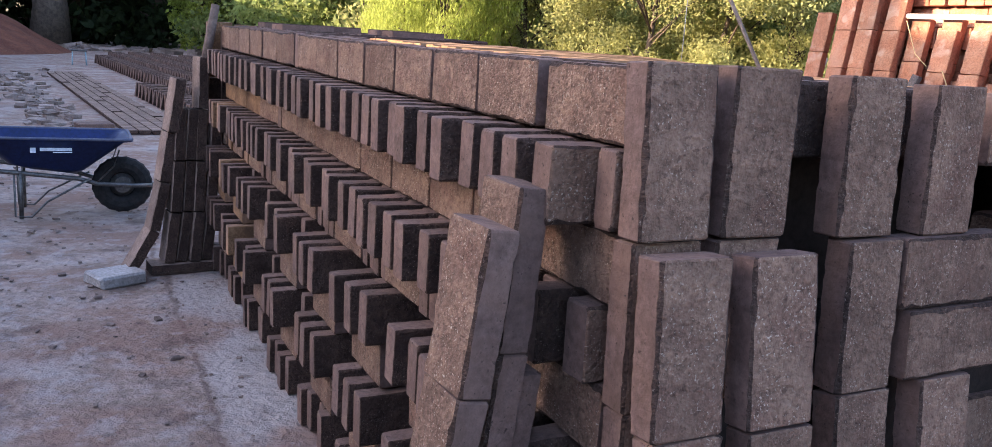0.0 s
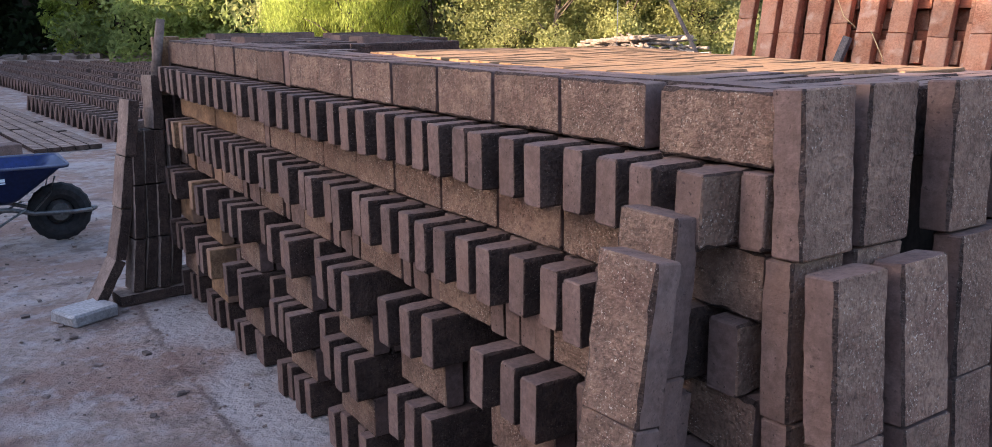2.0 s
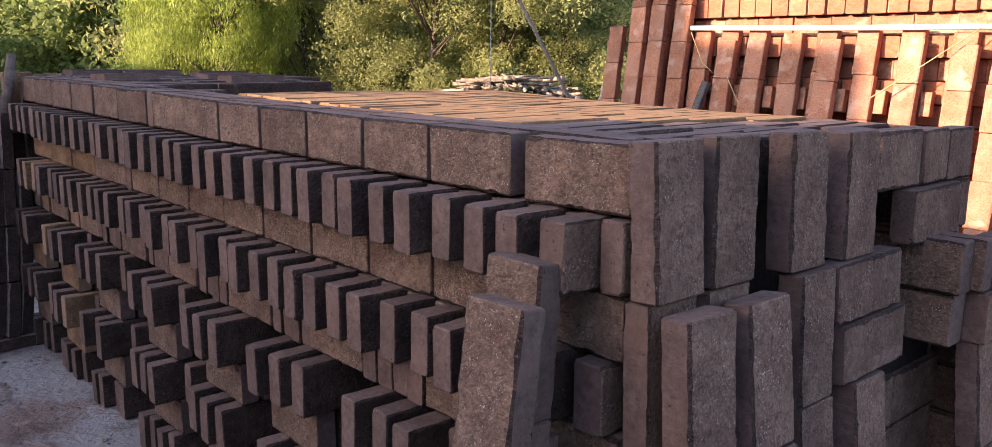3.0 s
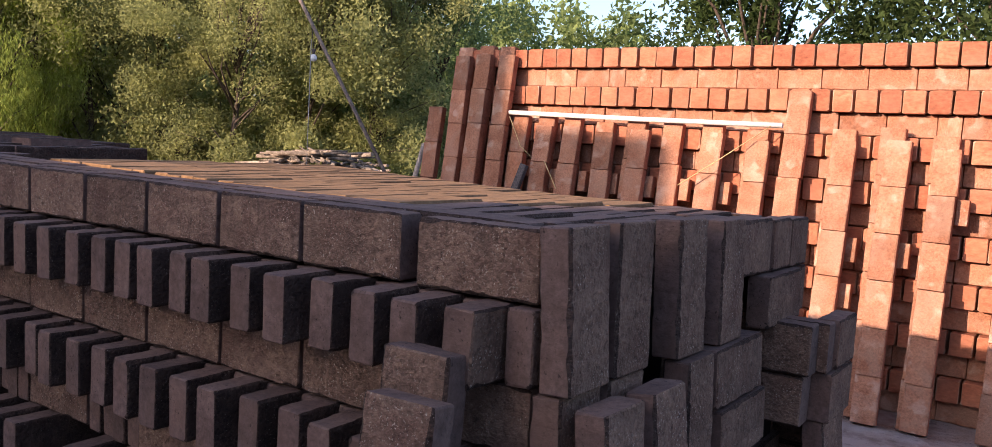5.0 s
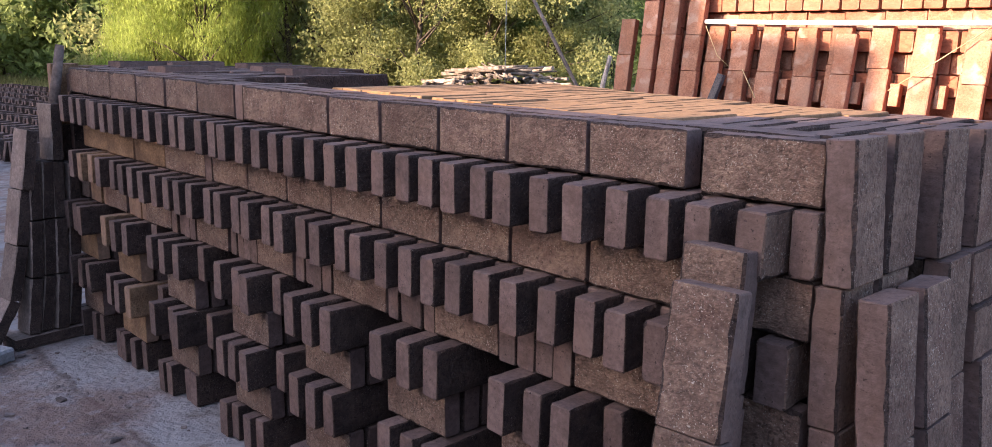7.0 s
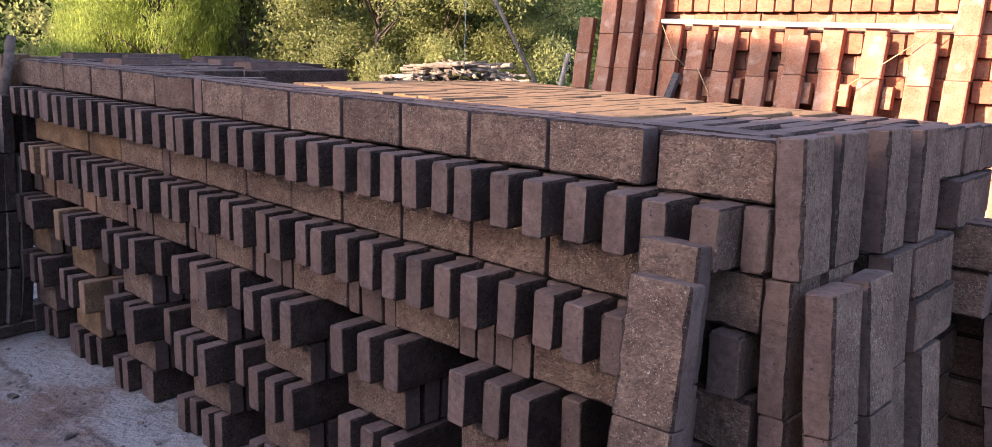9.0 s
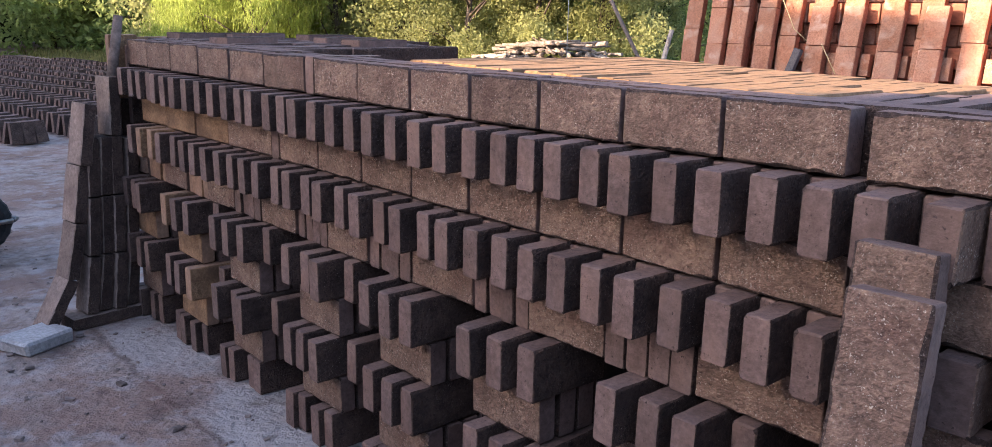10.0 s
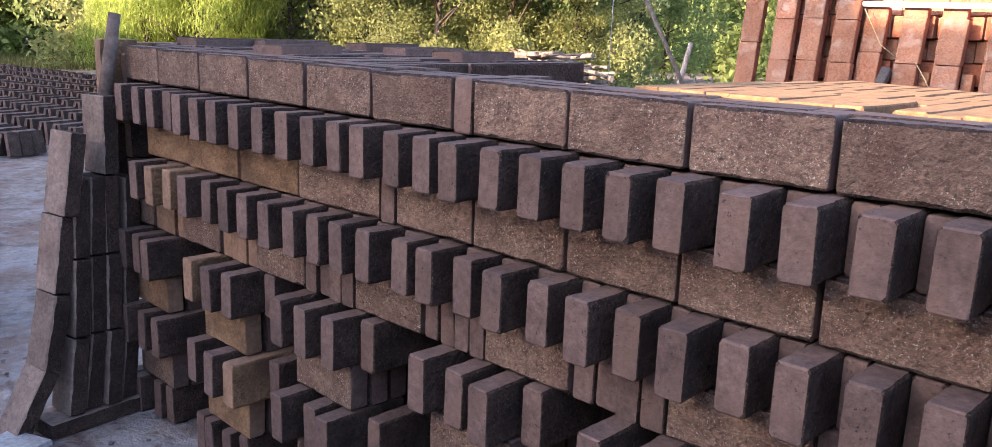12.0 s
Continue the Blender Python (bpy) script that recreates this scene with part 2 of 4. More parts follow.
def brick_pose(centre, way, size, lean=(0, 0, 0), wobble=0.6):
    """way: H header, S stretcher (both on edge), VX / VY upright with the broad face to x / y, FX / FY flat. size: length, thickness, width."""
    j = [radians(br.uniform(-wobble, wobble)) for _ in range(3)]
    rot = Euler([radians(a) + b for a, b in zip(lean, j)]).to_matrix() @ TURNS[way]
    if br.random() < 0.5:
        rot = rot @ Matrix.Rotation(math.pi, 3, "X")
    if br.random() < 0.5:
        rot = rot @ Matrix.Rotation(math.pi, 3, "Z")
    return Matrix.LocRotScale(centre, rot.to_quaternion(), (size[0] / BL, size[1] / BT, size[2] / BW))


def brick(parent, centre, way="H", size=(BL, BT, BW), lean=(0, 0, 0), meshes=None, name="brick", wobble=0.6):
    ob = new(name, br.choice(meshes or FACE))
    ob.matrix_basis = brick_pose(centre, way, size, lean, wobble)
    ob.parent = parent
    return ob


def brick_heap(name, poses, wide, edge, parent=None, seed=3):
    """Many bricks in one mesh."""
    v, f, s = brick_points(random.Random(seed), 0.0015, 6)
    base = np.array([(*p, 1.0) for p in v])
    allv, allf, alls = [], [], []
    for i, m in enumerate(poses):
        allv.append((base @ np.array(m).T)[:, :3])
        allf += [tuple(k + i * len(v) for k in face) for face in f]
        alls += s
    me = bpy.data.meshes.new(name)
    me.from_pydata(np.concatenate(allv).tolist(), [], allf)
    for m in (wide, edge, wide):
        me.materials.append(m)
    me.polygons.foreach_set("material_index", alls)
    ob = new(name, me)
    if parent:
        ob.parent = parent
    return ob


# ---- ground ----
def ground_material():
    m = mat("yard_dirt", (0.2, 0.142, 0.115), (0.35, 0.268, 0.23), 2.2, 0.95, 1.0, 26, speck=(0.3, 0.24, 0.22), speck_at=0.6, vary=0.0, speck_scale=7.0, dist=0.03)
    n, l = m.node_tree.nodes, m.node_tree.links
    b = n["Principled BSDF"]
    base = b.inputs["Base Color"].links[0].from_socket
    tc = n.new("ShaderNodeTexCoord")
    sep = n.new("ShaderNodeSeparateXYZ")
    l.new(tc.outputs["Object"], sep.inputs[0])
    wob = n.new("ShaderNodeTexNoise")
    wob.inputs["Scale"].default_value, wob.inputs["Detail"].default_value = 3.0, 4.0
    l.new(tc.outputs["Object"], wob.inputs["Vector"])

    def blend(mask, colour, base, amount):
        mix = n.new("ShaderNodeMix")
        mix.data_type = "RGBA"
        mix.inputs["B"].default_value = (*colour, 1)
        mm = n.new("ShaderNodeMath")
        mm.operation = "MULTIPLY"
        mm.inputs[1].default_value = amount
        l.new(mask, mm.inputs[0])
        l.new(mm.outputs[0], mix.inputs["Factor"])
        l.new(base, mix.inputs["A"])
        return mix.outputs["Result"]

    # pale ash strip along the foot of the stack
    add = n.new("ShaderNodeMath")
    add.operation = "MULTIPLY_ADD"
    add.inputs[1].default_value = 0.16
    l.new(wob.outputs["Fac"], add.inputs[0])
    l.new(sep.outputs["X"], add.inputs[2])
    strip = n.new("ShaderNodeMapRange")
    strip.inputs["From Min"].default_value, strip.inputs["From Max"].default_value = -0.29, -0.21
    l.new(add.outputs[0], strip.inputs["Value"])
    far = n.new("ShaderNodeMapRange")
    far.inputs["From Min"].default_value, far.inputs["From Max"].default_value = 5.6, 4.6
    l.new(sep.outputs["Y"], far.inputs["Value"])
    both = n.new("ShaderNodeMath")
    both.operation = "MULTIPLY"
    l.new(strip.outputs[0], both.inputs[0])
    l.new(far.outputs[0], both.inputs[1])
    out = blend(both.outputs[0], (0.36, 0.315, 0.298), base, 0.7)
    # a thin rut along the edge of the strip
    off_ = n.new("ShaderNodeMath")
    off_.operation = "ADD"
    off_.inputs[1].default_value = 0.262
    l.new(add.outputs[0], off_.inputs[0])
    dist_ = n.new("ShaderNodeMath")
    dist_.operation = "ABSOLUTE"
    l.new(off_.outputs[0], dist_.inputs[0])
    rut = n.new("ShaderNodeMapRange")
    rut.inputs["From Min"].default_value, rut.inputs["From Max"].default_value = 0.02, 0.006
    l.new(dist_.outputs[0], rut.inputs["Value"])
    rutm = n.new("ShaderNodeMath")
    rutm.operation = "MULTIPLY"
    l.new(rut.outputs[0], rutm.inputs[0])
    l.new(far.outputs[0], rutm.inputs[1])
    out = blend(rutm.outputs[0], (0.11, 0.07, 0.058), out, 0.7)
    # red earth and spilled ash in broad patches
    for scale, lo, hi, colour, amount, off in ((1.5, 0.45, 0.58, (0.215, 0.122, 0.09), 0.75, 3.0), (0.8, 0.55, 0.66, (0.4, 0.355, 0.335), 0.6, 11.0), (3.4, 0.54, 0.66, (0.1, 0.064, 0.052), 0.65, 23.0), (6.0, 0.52, 0.62, (0.38, 0.33, 0.31), 0.45, 71.0), (9.0, 0.6, 0.7, (0.07, 0.045, 0.038), 0.6, 31.0), (14.0, 0.62, 0.7, (0.36, 0.31, 0.3), 0.5, 47.0)):
        nz = n.new("ShaderNodeTexNoise")
        nz.inputs["Scale"].default_value, nz.inputs["Detail"].default_value = scale, 7.0
        nz.inputs["Roughness"].default_value = 0.6
        mp = n.new("ShaderNodeMapping")
        mp.inputs["Location"].default_value = (off, off * 0.7, 0)
        l.new(tc.outputs["Object"], mp.inputs[0])
        l.new(mp.outputs[0], nz.inputs["Vector"])
        rr = n.new("ShaderNodeMapRange")
        rr.inputs["From Min"].default_value, rr.inputs["From Max"].default_value = lo, hi
        l.new(nz.outputs["Fac"], rr.inputs["Value"])
        out = blend(rr.outputs[0], colour, out, amount)
    l.new(out, b.inputs["Base Color"])
    return m


def build_ground():
    bm = bmesh.new()
    bmesh.ops.create_grid(bm, x_segments=120, y_segments=120, size=1)
    for v in bm.verts:
        # finer towards the stack, reaching the horizon
        x, y = (math.copysign(abs(c) ** 3.2, c) for c in v.co.xy)
        v.co = Vector((x * 900 - 0.6, y * 900 + 4, 0))
        d = Vector((v.co.x, v.co.y - 3)).length
        v.co.z = (noise.noise(v.co * 0.9) * 0.012 - 0.012) * min(1, d / 2) + (noise.noise(v.co * 0.03) * 0.25 * min(1, max(0, d - 40) / 60))
    for f in bm.faces:
        f.smooth = True
    tagged(part("ground", bm, ground_material()), "bare trodden earth yard with pale ash and red dirt patches", "ground", kind="structure")


build_ground()


# ---- unseen west wall, added: its stepped top makes the edge of the shade ----
def build_shade_walls():
    prof = [(-40, 4.5), (3.08, 4.45), (3.16, 3.95), (4.55, 3.95), (4.62, 4.12), (5.6, 4.12), (5.7, 5.35), (7.05, 5.4), (7.15, 6.2), (10, 6.2), (10.5, 5.1), (22, 5.1), (40, 6.4), (80, 8)]
    wx = -9.0
    bm = bmesh.new()
    rows = []
    for y, h in prof:
        ys = y
        rows.append([bm.verts.new(p) for p in ((wx, ys, 0), (wx, ys, h), (wx - 0.3, ys, h), (wx - 0.3, ys, 0))])
    for a, b in zip(rows, rows[1:]):
        for k in range(3):
            bm.faces.new((a[k], b[k], b[k + 1], a[k + 1]))
    bm.faces.new(rows[0])
    bm.faces.new(rows[-1][::-1])
    bmesh.ops.recalc_face_normals(bm, faces=bm.faces)
    tagged(part("wall_west", bm, mat("plain_render", (0.1, 0.08, 0.065), (0.17, 0.135, 0.11), 3, 0.95, 0.3, 30)), "added unseen wall with a stepped top that shades the yard", "wall", kind="structure")
    # low unseen south wall, added to trim sky light on the stack end
    south = box_bm(-9.0, 16.0, -9.3, -9.0, 0, 1.6)
    tagged(part("wall_south", south, bpy.data.materials["plain_render"]), "added unseen low wall that trims sky light from the south", "wall", kind="structure")


build_shade_walls()

# ---- the raw brick stack ----
stack = thing("brick_stack", "long stack of raw dark brown clay bricks over firing tunnels", "brick stack")
rest = []
C_Z = [0.0, 0.146, 0.291, 0.440, 0.585, 0.730, 0.863, 1.000, 1.130, 1.262, 1.395]  # joints from the ground up
C1J = [0.0, 0.272, 0.575, 0.843, 1.116, 1.387, 1.662, 1.952, 2.238]
C1J2 = [2.305, 2.612, 2.915, 3.225, 3.535, 3.83, 4.11]
C3J = [0.0, 0.275, 0.563, 0.827, 1.105, 1.383, 1.66, 1.94, 2.225, 2.512]
C3J2 = [2.572, 2.955, 3.29, 3.625, 3.955]
C2Y = [0.119, 0.231, 0.333, 0.443, 0.550, 0.664, 0.776, 0.881, 0.988, 1.086, 1.193, 1.304, 1.419, 1.532, 1.661, 1.765, 1.877, 1.99, 2.10, 2.225,
       2.331, 2.439, 2.562, 2.673, 2.786, 2.905, 3.026, 3.15, 3.28, 3.39, 3.515, 3.625, 3.74, 3.865, 3.99]
C4Y = [0.19, 0.315, 0.423, 0.526, 0.633, 0.742, 0.852, 0.955, 1.061, 1.172, 1.29, 1.398, 1.514, 1.628, 1.739, 1.845, 1.963, 2.086, 2.198, 2.317,
       2.416, 2.546, 2.664, 2.772, 2.886, 3.007, 3.135, 3.257, 3.378, 3.505, 3.64, 3.756, 3.89]
C6Y = [(0.06, 0.165, 0.275), (0.571, 0.676, 0.785), (1.075, 1.183, 1.295), (1.575, 1.674, 1.797), (2.11, 2.214, 2.333), (2.697, 2.821, 2.941), (3.25, 3.36, 3.49), (3.80, 3.91, 4.02)]


def sag(x, y, z):
    """The stack settles a little away from the camera's side and rises along its length."""
    return (-0.033 * max(0.0, x) * min(1.0, max(0.0, 1 - (y - 0.8) / 1.6)) + 0.008 * max(0.0, y - 1.4)) * z / 1.4


def lay(course, y0, y1, way, front, tan=0.0, parent=stack, thick=None):
    """One brick of a course (1 is the top) between y0 and y1, its outer face at x = front."""
    z0, z1 = C_Z[10 - course], C_Z[11 - course]
    y, z = (y0 + y1) / 2, (z0 + z1) / 2
    # exposed first headers take the lighter FACE, headers in shaded gaps the darkened CLAY
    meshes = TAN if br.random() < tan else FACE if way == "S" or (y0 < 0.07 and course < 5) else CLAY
    front += br.uniform(-0.003, 0.003) if way == "S" else br.uniform(-0.006, 0.006)
    if way == "S":
        size, x = (y1 - y0 - 0.012, BT, z1 - z0 - 0.008), front + BT / 2
    else:
        size, x = (BL, thick or (y1 - y0), z1 - z0 - 0.002), front + BL / 2
    return brick(parent, (x, y, z + sag(x, y, z)), way, size, meshes=meshes, wobble=0.7 if way == "S" else 1.1)


def tan_share(y, z):
    return 0.85 if y > 2.95 and z < 1.2 else 0.0


for joints in (C1J, C1J2):
    for a, b in zip(joints, joints[1:]):
        lay(1, a + (0.028 if a == 0.272 else 0), b, "S", 0.0)
lay(1, 2.241, 2.303, "H", 0.004)
for joints in (C3J, C3J2):
    for a, b in zip(joints, joints[1:]):
        lay(3, a, b, "S", 0.0, tan_share(a, 1.0))
lay(3, 2.514, 2.570, "H", 0.002)
for c, ys in ((2, C2Y), (4, C4Y)):
    for y in ys:
        out = -0.1 if y > 0.25 or c == 2 else -0.06
        lay(c, y - 0.061, y, "H", out + br.uniform(-0.012, 0.012), (0.08 if c == 2 else 0.18) if y > 3.3 else 0.0)
lay(2, -0.004, 0.050, "H", -0.015)
lay(4, 0.03, 0.10, "H", -0.03)
# the fifth course: stretchers alternate with groups of four headers
GROUPS = [(0.60, 0.862), (1.135, 1.36), (1.666, 1.905), (2.176, 2.394), (2.686, 2.925), (3.20, 3.43), (3.70, 3.93)]
lay(5, 0.0, 0.285, "S", 0.0)
last = 0.29
for a, b in GROUPS:
    lay(5, last, a, "S", 0.0, tan_share(a, 0.8))
    for k in range(4):
        lay(5, a + (b - a) * k / 4 + 0.002, a + (b - a) * (k + 1) / 4 - 0.002, "H", 0.004, tan_share(a, 0.8))
    last = b
lay(5, last, 4.15, "S", 0.0, 0.5)
# piers between the tunnels
for i, trio in enumerate(C6Y):
    y0 = trio[0] - 0.042 - (0.02 if i in (3, 4) else 0)
    for c in (6, 8):
        for k, y in enumerate(trio):
            off = br.uniform(-0.02, 0.02) if c == 8 else 0
            lay(c, y - 0.062 + off, y + off, "H", -0.105 + br.uniform(-0.015, 0.015), 0.2 if y > 3 else 0.0)
        if i in (1, 4, 5, 6):
            lay(c, trio[0] - 0.15, trio[0] - 0.09, "H", -0.02 + br.uniform(-0.02, 0.03))
    for c in (7, 9):
        d = br.uniform(-0.012, 0.012)
        lay(c, y0 + d, y0 + d + 0.285, "S", -0.035, tan_share(y0, 0.5))
        for k in range(1, 4):
            rest.append(brick_pose((-0.0 + k * 0.068, y0 + d + 0.142, (C_Z[10 - c] + C_Z[11 - c]) / 2), "S", (0.28, BT, 0.138)))
    for k, y in enumerate((y0 + 0.03, y0 + 0.095, y0 + 0.22, y0 + 0.285)):
        lay(10, y, y + 0.06, "H", -0.045 + br.uniform(-0.03, 0.02))

# end of the stack: upright bricks leaning on the courses; x0, x1, z0, z1, outer face y, way, lean
ENDS = [(-0.014, 0.121, 1.127, 1.402, -0.068, "VY", 4), (0.152, 0.289, 1.126, 1.402, -0.066, "VY", 2), (0.4, 0.536, 1.117, 1.396, -0.072, "VY", 2),
        (0.601, 0.733, 1.115, 1.388, -0.082, "VY", 2), (0.81, 1.03, 1.235, 1.375, -0.044, "HX", 0), (1.035, 1.17, 1.235, 1.37, -0.05, "HX", 0), (1.175, 1.32, 1.232, 1.366, -0.05, "HX", 0),
        (0.95, 1.22, 1.098, 1.232, -0.075, "HX", 0), (1.22, 1.33, 1.098, 1.23, -0.05, "HX", 0),
        (-0.012, 0.124, 0.845, 1.124, -0.065, "VY", 2), (-0.025, 0.111, 0.84, 1.12, -0.16, "VY", 4), (0.152, 0.287, 0.845, 1.122, -0.065, "VY", 2), (0.158, 0.298, 0.832, 1.113, -0.158, "VY", 6),
        (0.417, 0.549, 0.838, 1.115, -0.104, "VY", 3), (0.553, 0.835, 0.984, 1.116, -0.106, "HX", 3), (0.575, 0.858, 0.85, 0.982, -0.116, "HX", 3),
        (-0.01, 0.128, 0.565, 0.843, -0.078, "VY", 2), (-0.022, 0.115, 0.56, 0.838, -0.182, "VY", 5), (0.162, 0.3, 0.55, 0.83, -0.19, "VY", 6), (0.42, 0.555, 0.558, 0.836, -0.125, "VY", 5), (0.62, 0.758, 0.568, 0.847, -0.14, "VY", 6),
        (0.0, 0.14, 0.28, 0.563, -0.1, "VY", 4), (-0.015, 0.122, 0.28, 0.558, -0.206, "VY", 5), (0.165, 0.303, 0.27, 0.548, -0.218, "VY", 6), (0.425, 0.56, 0.28, 0.556, -0.15, "VY", 5), (0.625, 0.762, 0.288, 0.566, -0.168, "VY", 6),
        (0.0, 0.14, 0.0, 0.28, -0.13, "VY", 6), (-0.01, 0.127, 0.0, 0.278, -0.232, "VY", 6), (0.17, 0.308, 0.0, 0.268, -0.246, "VY", 6), (0.43, 0.565, 0.0, 0.278, -0.176, "VY", 6), (0.63, 0.768, 0.0, 0.286, -0.196, "VY", 6),
        (1.02, 1.09, 0.98, 1.112, -0.165, "HY", 0), (1.092, 1.15, 0.98, 1.112, -0.19, "HY", 0), (1.155, 1.335, 0.982, 1.114, -0.20, "HX", 0), (1.12, 1.33, 0.845, 0.978, -0.2, "HX", 0), (1.03, 1.11, 0.845, 0.978, -0.15, "HY", 0),
        (1.13, 1.27, 0.565, 0.843, -0.2, "VY", 6), (1.30, 1.43, 0.60, 0.875, -0.17, "VY", 6), (1.15, 1.29, 0.285, 0.563, -0.235, "VY", 7), (1.32, 1.45, 0.3, 0.59, -0.21, "VY", 7), (1.17, 1.31, 0.0, 0.283, -0.27, "VY", 7), (1.34, 1.47, 0.0, 0.298, -0.25, "VY", 7)]
for x0, x1, z0, z1, yf, way, lean in ENDS:
    c = ((x0 + x1) / 2, yf + 0.03, (z0 + z1) / 2)
    if way == "VY":
        brick(stack, c, "VY", (z1 - z0 - 0.002, BT, x1 - x0), (-lean, 0, 0))
    elif way == "HX":
        brick(stack, c, "H", (x1 - x0 - 0.003, BT, z1 - z0 - 0.002), (-lean, 0, 0))
    else:
        brick(stack, (c[0], yf + BL / 2, c[2]), "S", (BL, x1 - x0 - 0.003, z1 - z0 - 0.002))

# recessed courses at the back corner of the end
for c in range(3, 11):
    z0, z1 = C_Z[10 - c], C_Z[11 - c]
    for x in (0.80, 1.07):
        if x > 1 or z1 < 0.84:
            brick(stack, (x + 0.135, 0.02 + br.uniform(-0.02, 0.02), (z0 + z1) / 2 - 0.02 * (z1 > 1)), "H", (0.265, BT, z1 - z0 - 0.002))
    rest.append(brick_pose((1.40, 0.14, (z0 + z1) / 2 - 0.03), "S", (0.28, BT, 0.138)))
for k in range(7):
    brick(stack, (1.37 + br.uniform(-0.01, 0.01), 0.0, 0.07 + k * 0.14), "S", (0.3, BT, 0.138))
    brick(stack, (1.02 + br.uniform(-0.01, 0.01), 0.12, 0.07 + k * 0.14), "S", (0.2, BT, 0.138))
# columns propped against the near corner, turned a touch towards the end: middle of the outer face at the top, top, bricks, lean
TURN = 3
out = Vector((-math.cos(radians(TURN)), -math.sin(radians(TURN)), 0))
for fx, fy, top, n, lean in ((-0.147, 0.133, 1.192, 4, 5), (-0.214, 0.106, 1.131, 4, 8), (-0.13, 0.15, 0.868, 3, 6)):
    z, d = top, 0.0
    for k in range(n):
        h = min(0.28, z)
        a = radians(lean + 1.5 * k)
        c = Vector((fx, fy, z - h * math.cos(a) / 2)) + out * (d + math.sin(a) * h / 2 - 0.03)
        brick(stack, c, "VX", (h - 0.002, BT, 0.135), (0, math.degrees(a), TURN + br.uniform(-2, 2)), wobble=0.4)
        d += math.sin(a) * h
        z -= h * math.cos(a)
        if z < 0.05:
            break

# flush headers between the proud ones, and the inner bricks of the top
for c, ys in ((2, C2Y), (4, C4Y)):
    z0, z1 = C_Z[10 - c], C_Z[11 - c]
    for a, b in zip(ys, ys[1:]):
        y, z = (a + b - 0.061) / 2, (z0 + z1) / 2
        rest.append(brick_pose((0.012 + 0.14, y, z + sag(0.1, y, z) - 0.002), "H", (BL, max(0.03, b - a - 0.066), z1 - z0 - 0.006)))
tr = random.Random(17)
sunny = []
# two rows of stretchers behind the outer one, then headers across; the top course is missing beyond the sunny part
for x in (0.094, 0.156):
    y = 0.02 + tr.uniform(0, 0.1)
    while y < 4.0:
        w = 0.28 + tr.uniform(-0.01, 0.01)
        rest.append(brick_pose((x, y + w / 2, 1.326 + tr.uniform(-0.003, 0.002) + sag(x, y, 1.4)), "S", (w - 0.003, 0.061, 0.136), (0, 0, 0), 0.3))
        y += w
for k in range(4):
    y = 0.02
    x = 0.19 + k * 0.284
    while y < 4.1:
        w = 0.058 + tr.uniform(-0.004, 0.004)
        skip = tr.random() < 0.03 or (k in (0, 2) and 0.13 < y < 0.22) or 1.88 < y < (2.72 if k < 3 else 3.3)
        if not skip and not (x > 0.75 and y > 2.75 and tr.random() < 0.35):
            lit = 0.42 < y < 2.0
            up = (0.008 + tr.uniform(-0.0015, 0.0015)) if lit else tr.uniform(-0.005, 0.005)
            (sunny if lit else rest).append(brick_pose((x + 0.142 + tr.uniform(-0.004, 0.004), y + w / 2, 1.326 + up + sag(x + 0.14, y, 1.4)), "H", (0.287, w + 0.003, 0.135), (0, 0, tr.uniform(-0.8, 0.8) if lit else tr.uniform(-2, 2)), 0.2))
        y += w + (tr.choice((-0.004, -0.003, -0.003, -0.002, 0.0, 0.004)) if 0.25 < y < 2.0 else tr.choice((0.002, 0.004, 0.007, 0.012, 0.03)))
# uprights at the far corner
for x0, y0, z0, z1 in ((-0.07, 4.15, 1.115, 1.43), (0.09, 4.15, 1.115, 1.42), (-0.07, 4.15, 0.83, 1.11)):
    brick(stack, (x0 + 0.07, y0 + 0.03, (z0 + z1) / 2), "VY", (z1 - z0, BT, 0.14), meshes=TAN if z1 > 1.4 else CLAY)
# back side and far end, roughly laid
for c in range(1, 6):
    z = (C_Z[10 - c] + C_Z[11 - c]) / 2
    for k in range(14):
        y = 0.1 + k * 0.29
        if c == 1 and 1.7 < y < 3.2:
            continue
        rest.append(brick_pose((1.345, y + 0.14, z - 0.04), "S", (0.28, BT, 0.13)))
    for k in range(5):
        rest.append(brick_pose((0.14 + k * 0.28, 4.13, z - 0.015), "H", (0.275, BT, 0.13)))
# a few loose bricks lying on the top towards the far end
for x, y, a in ((0.35, 4.05, 5), (0.62, 3.95, -8), (0.3, 3.4, 10), (0.9, 3.7, 0), (0.55, 4.0, 80), (0.75, 3.0, 4), (0.78, 3.3, -3)):
    rest.append(brick_pose((x, y, 1.395 + sag(x, y, 1.4)), "FX", (0.28, 0.055, 0.14), (0, 0, a)))
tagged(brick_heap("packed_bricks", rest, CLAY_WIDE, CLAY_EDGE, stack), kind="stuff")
tagged(brick_heap("dry_top_bricks", sunny, SUNLIT_WIDE, SUNLIT_EDGE, stack, 4), "tan sunlit bricks on edge along the top", kind="stuff")
# solid boxes added in place of unseen inner bricks; back_core keeps light out
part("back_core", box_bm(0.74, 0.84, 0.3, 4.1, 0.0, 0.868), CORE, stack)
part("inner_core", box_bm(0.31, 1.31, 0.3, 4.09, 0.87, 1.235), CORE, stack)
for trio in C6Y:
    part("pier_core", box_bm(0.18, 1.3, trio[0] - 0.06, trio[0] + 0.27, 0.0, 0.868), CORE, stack)

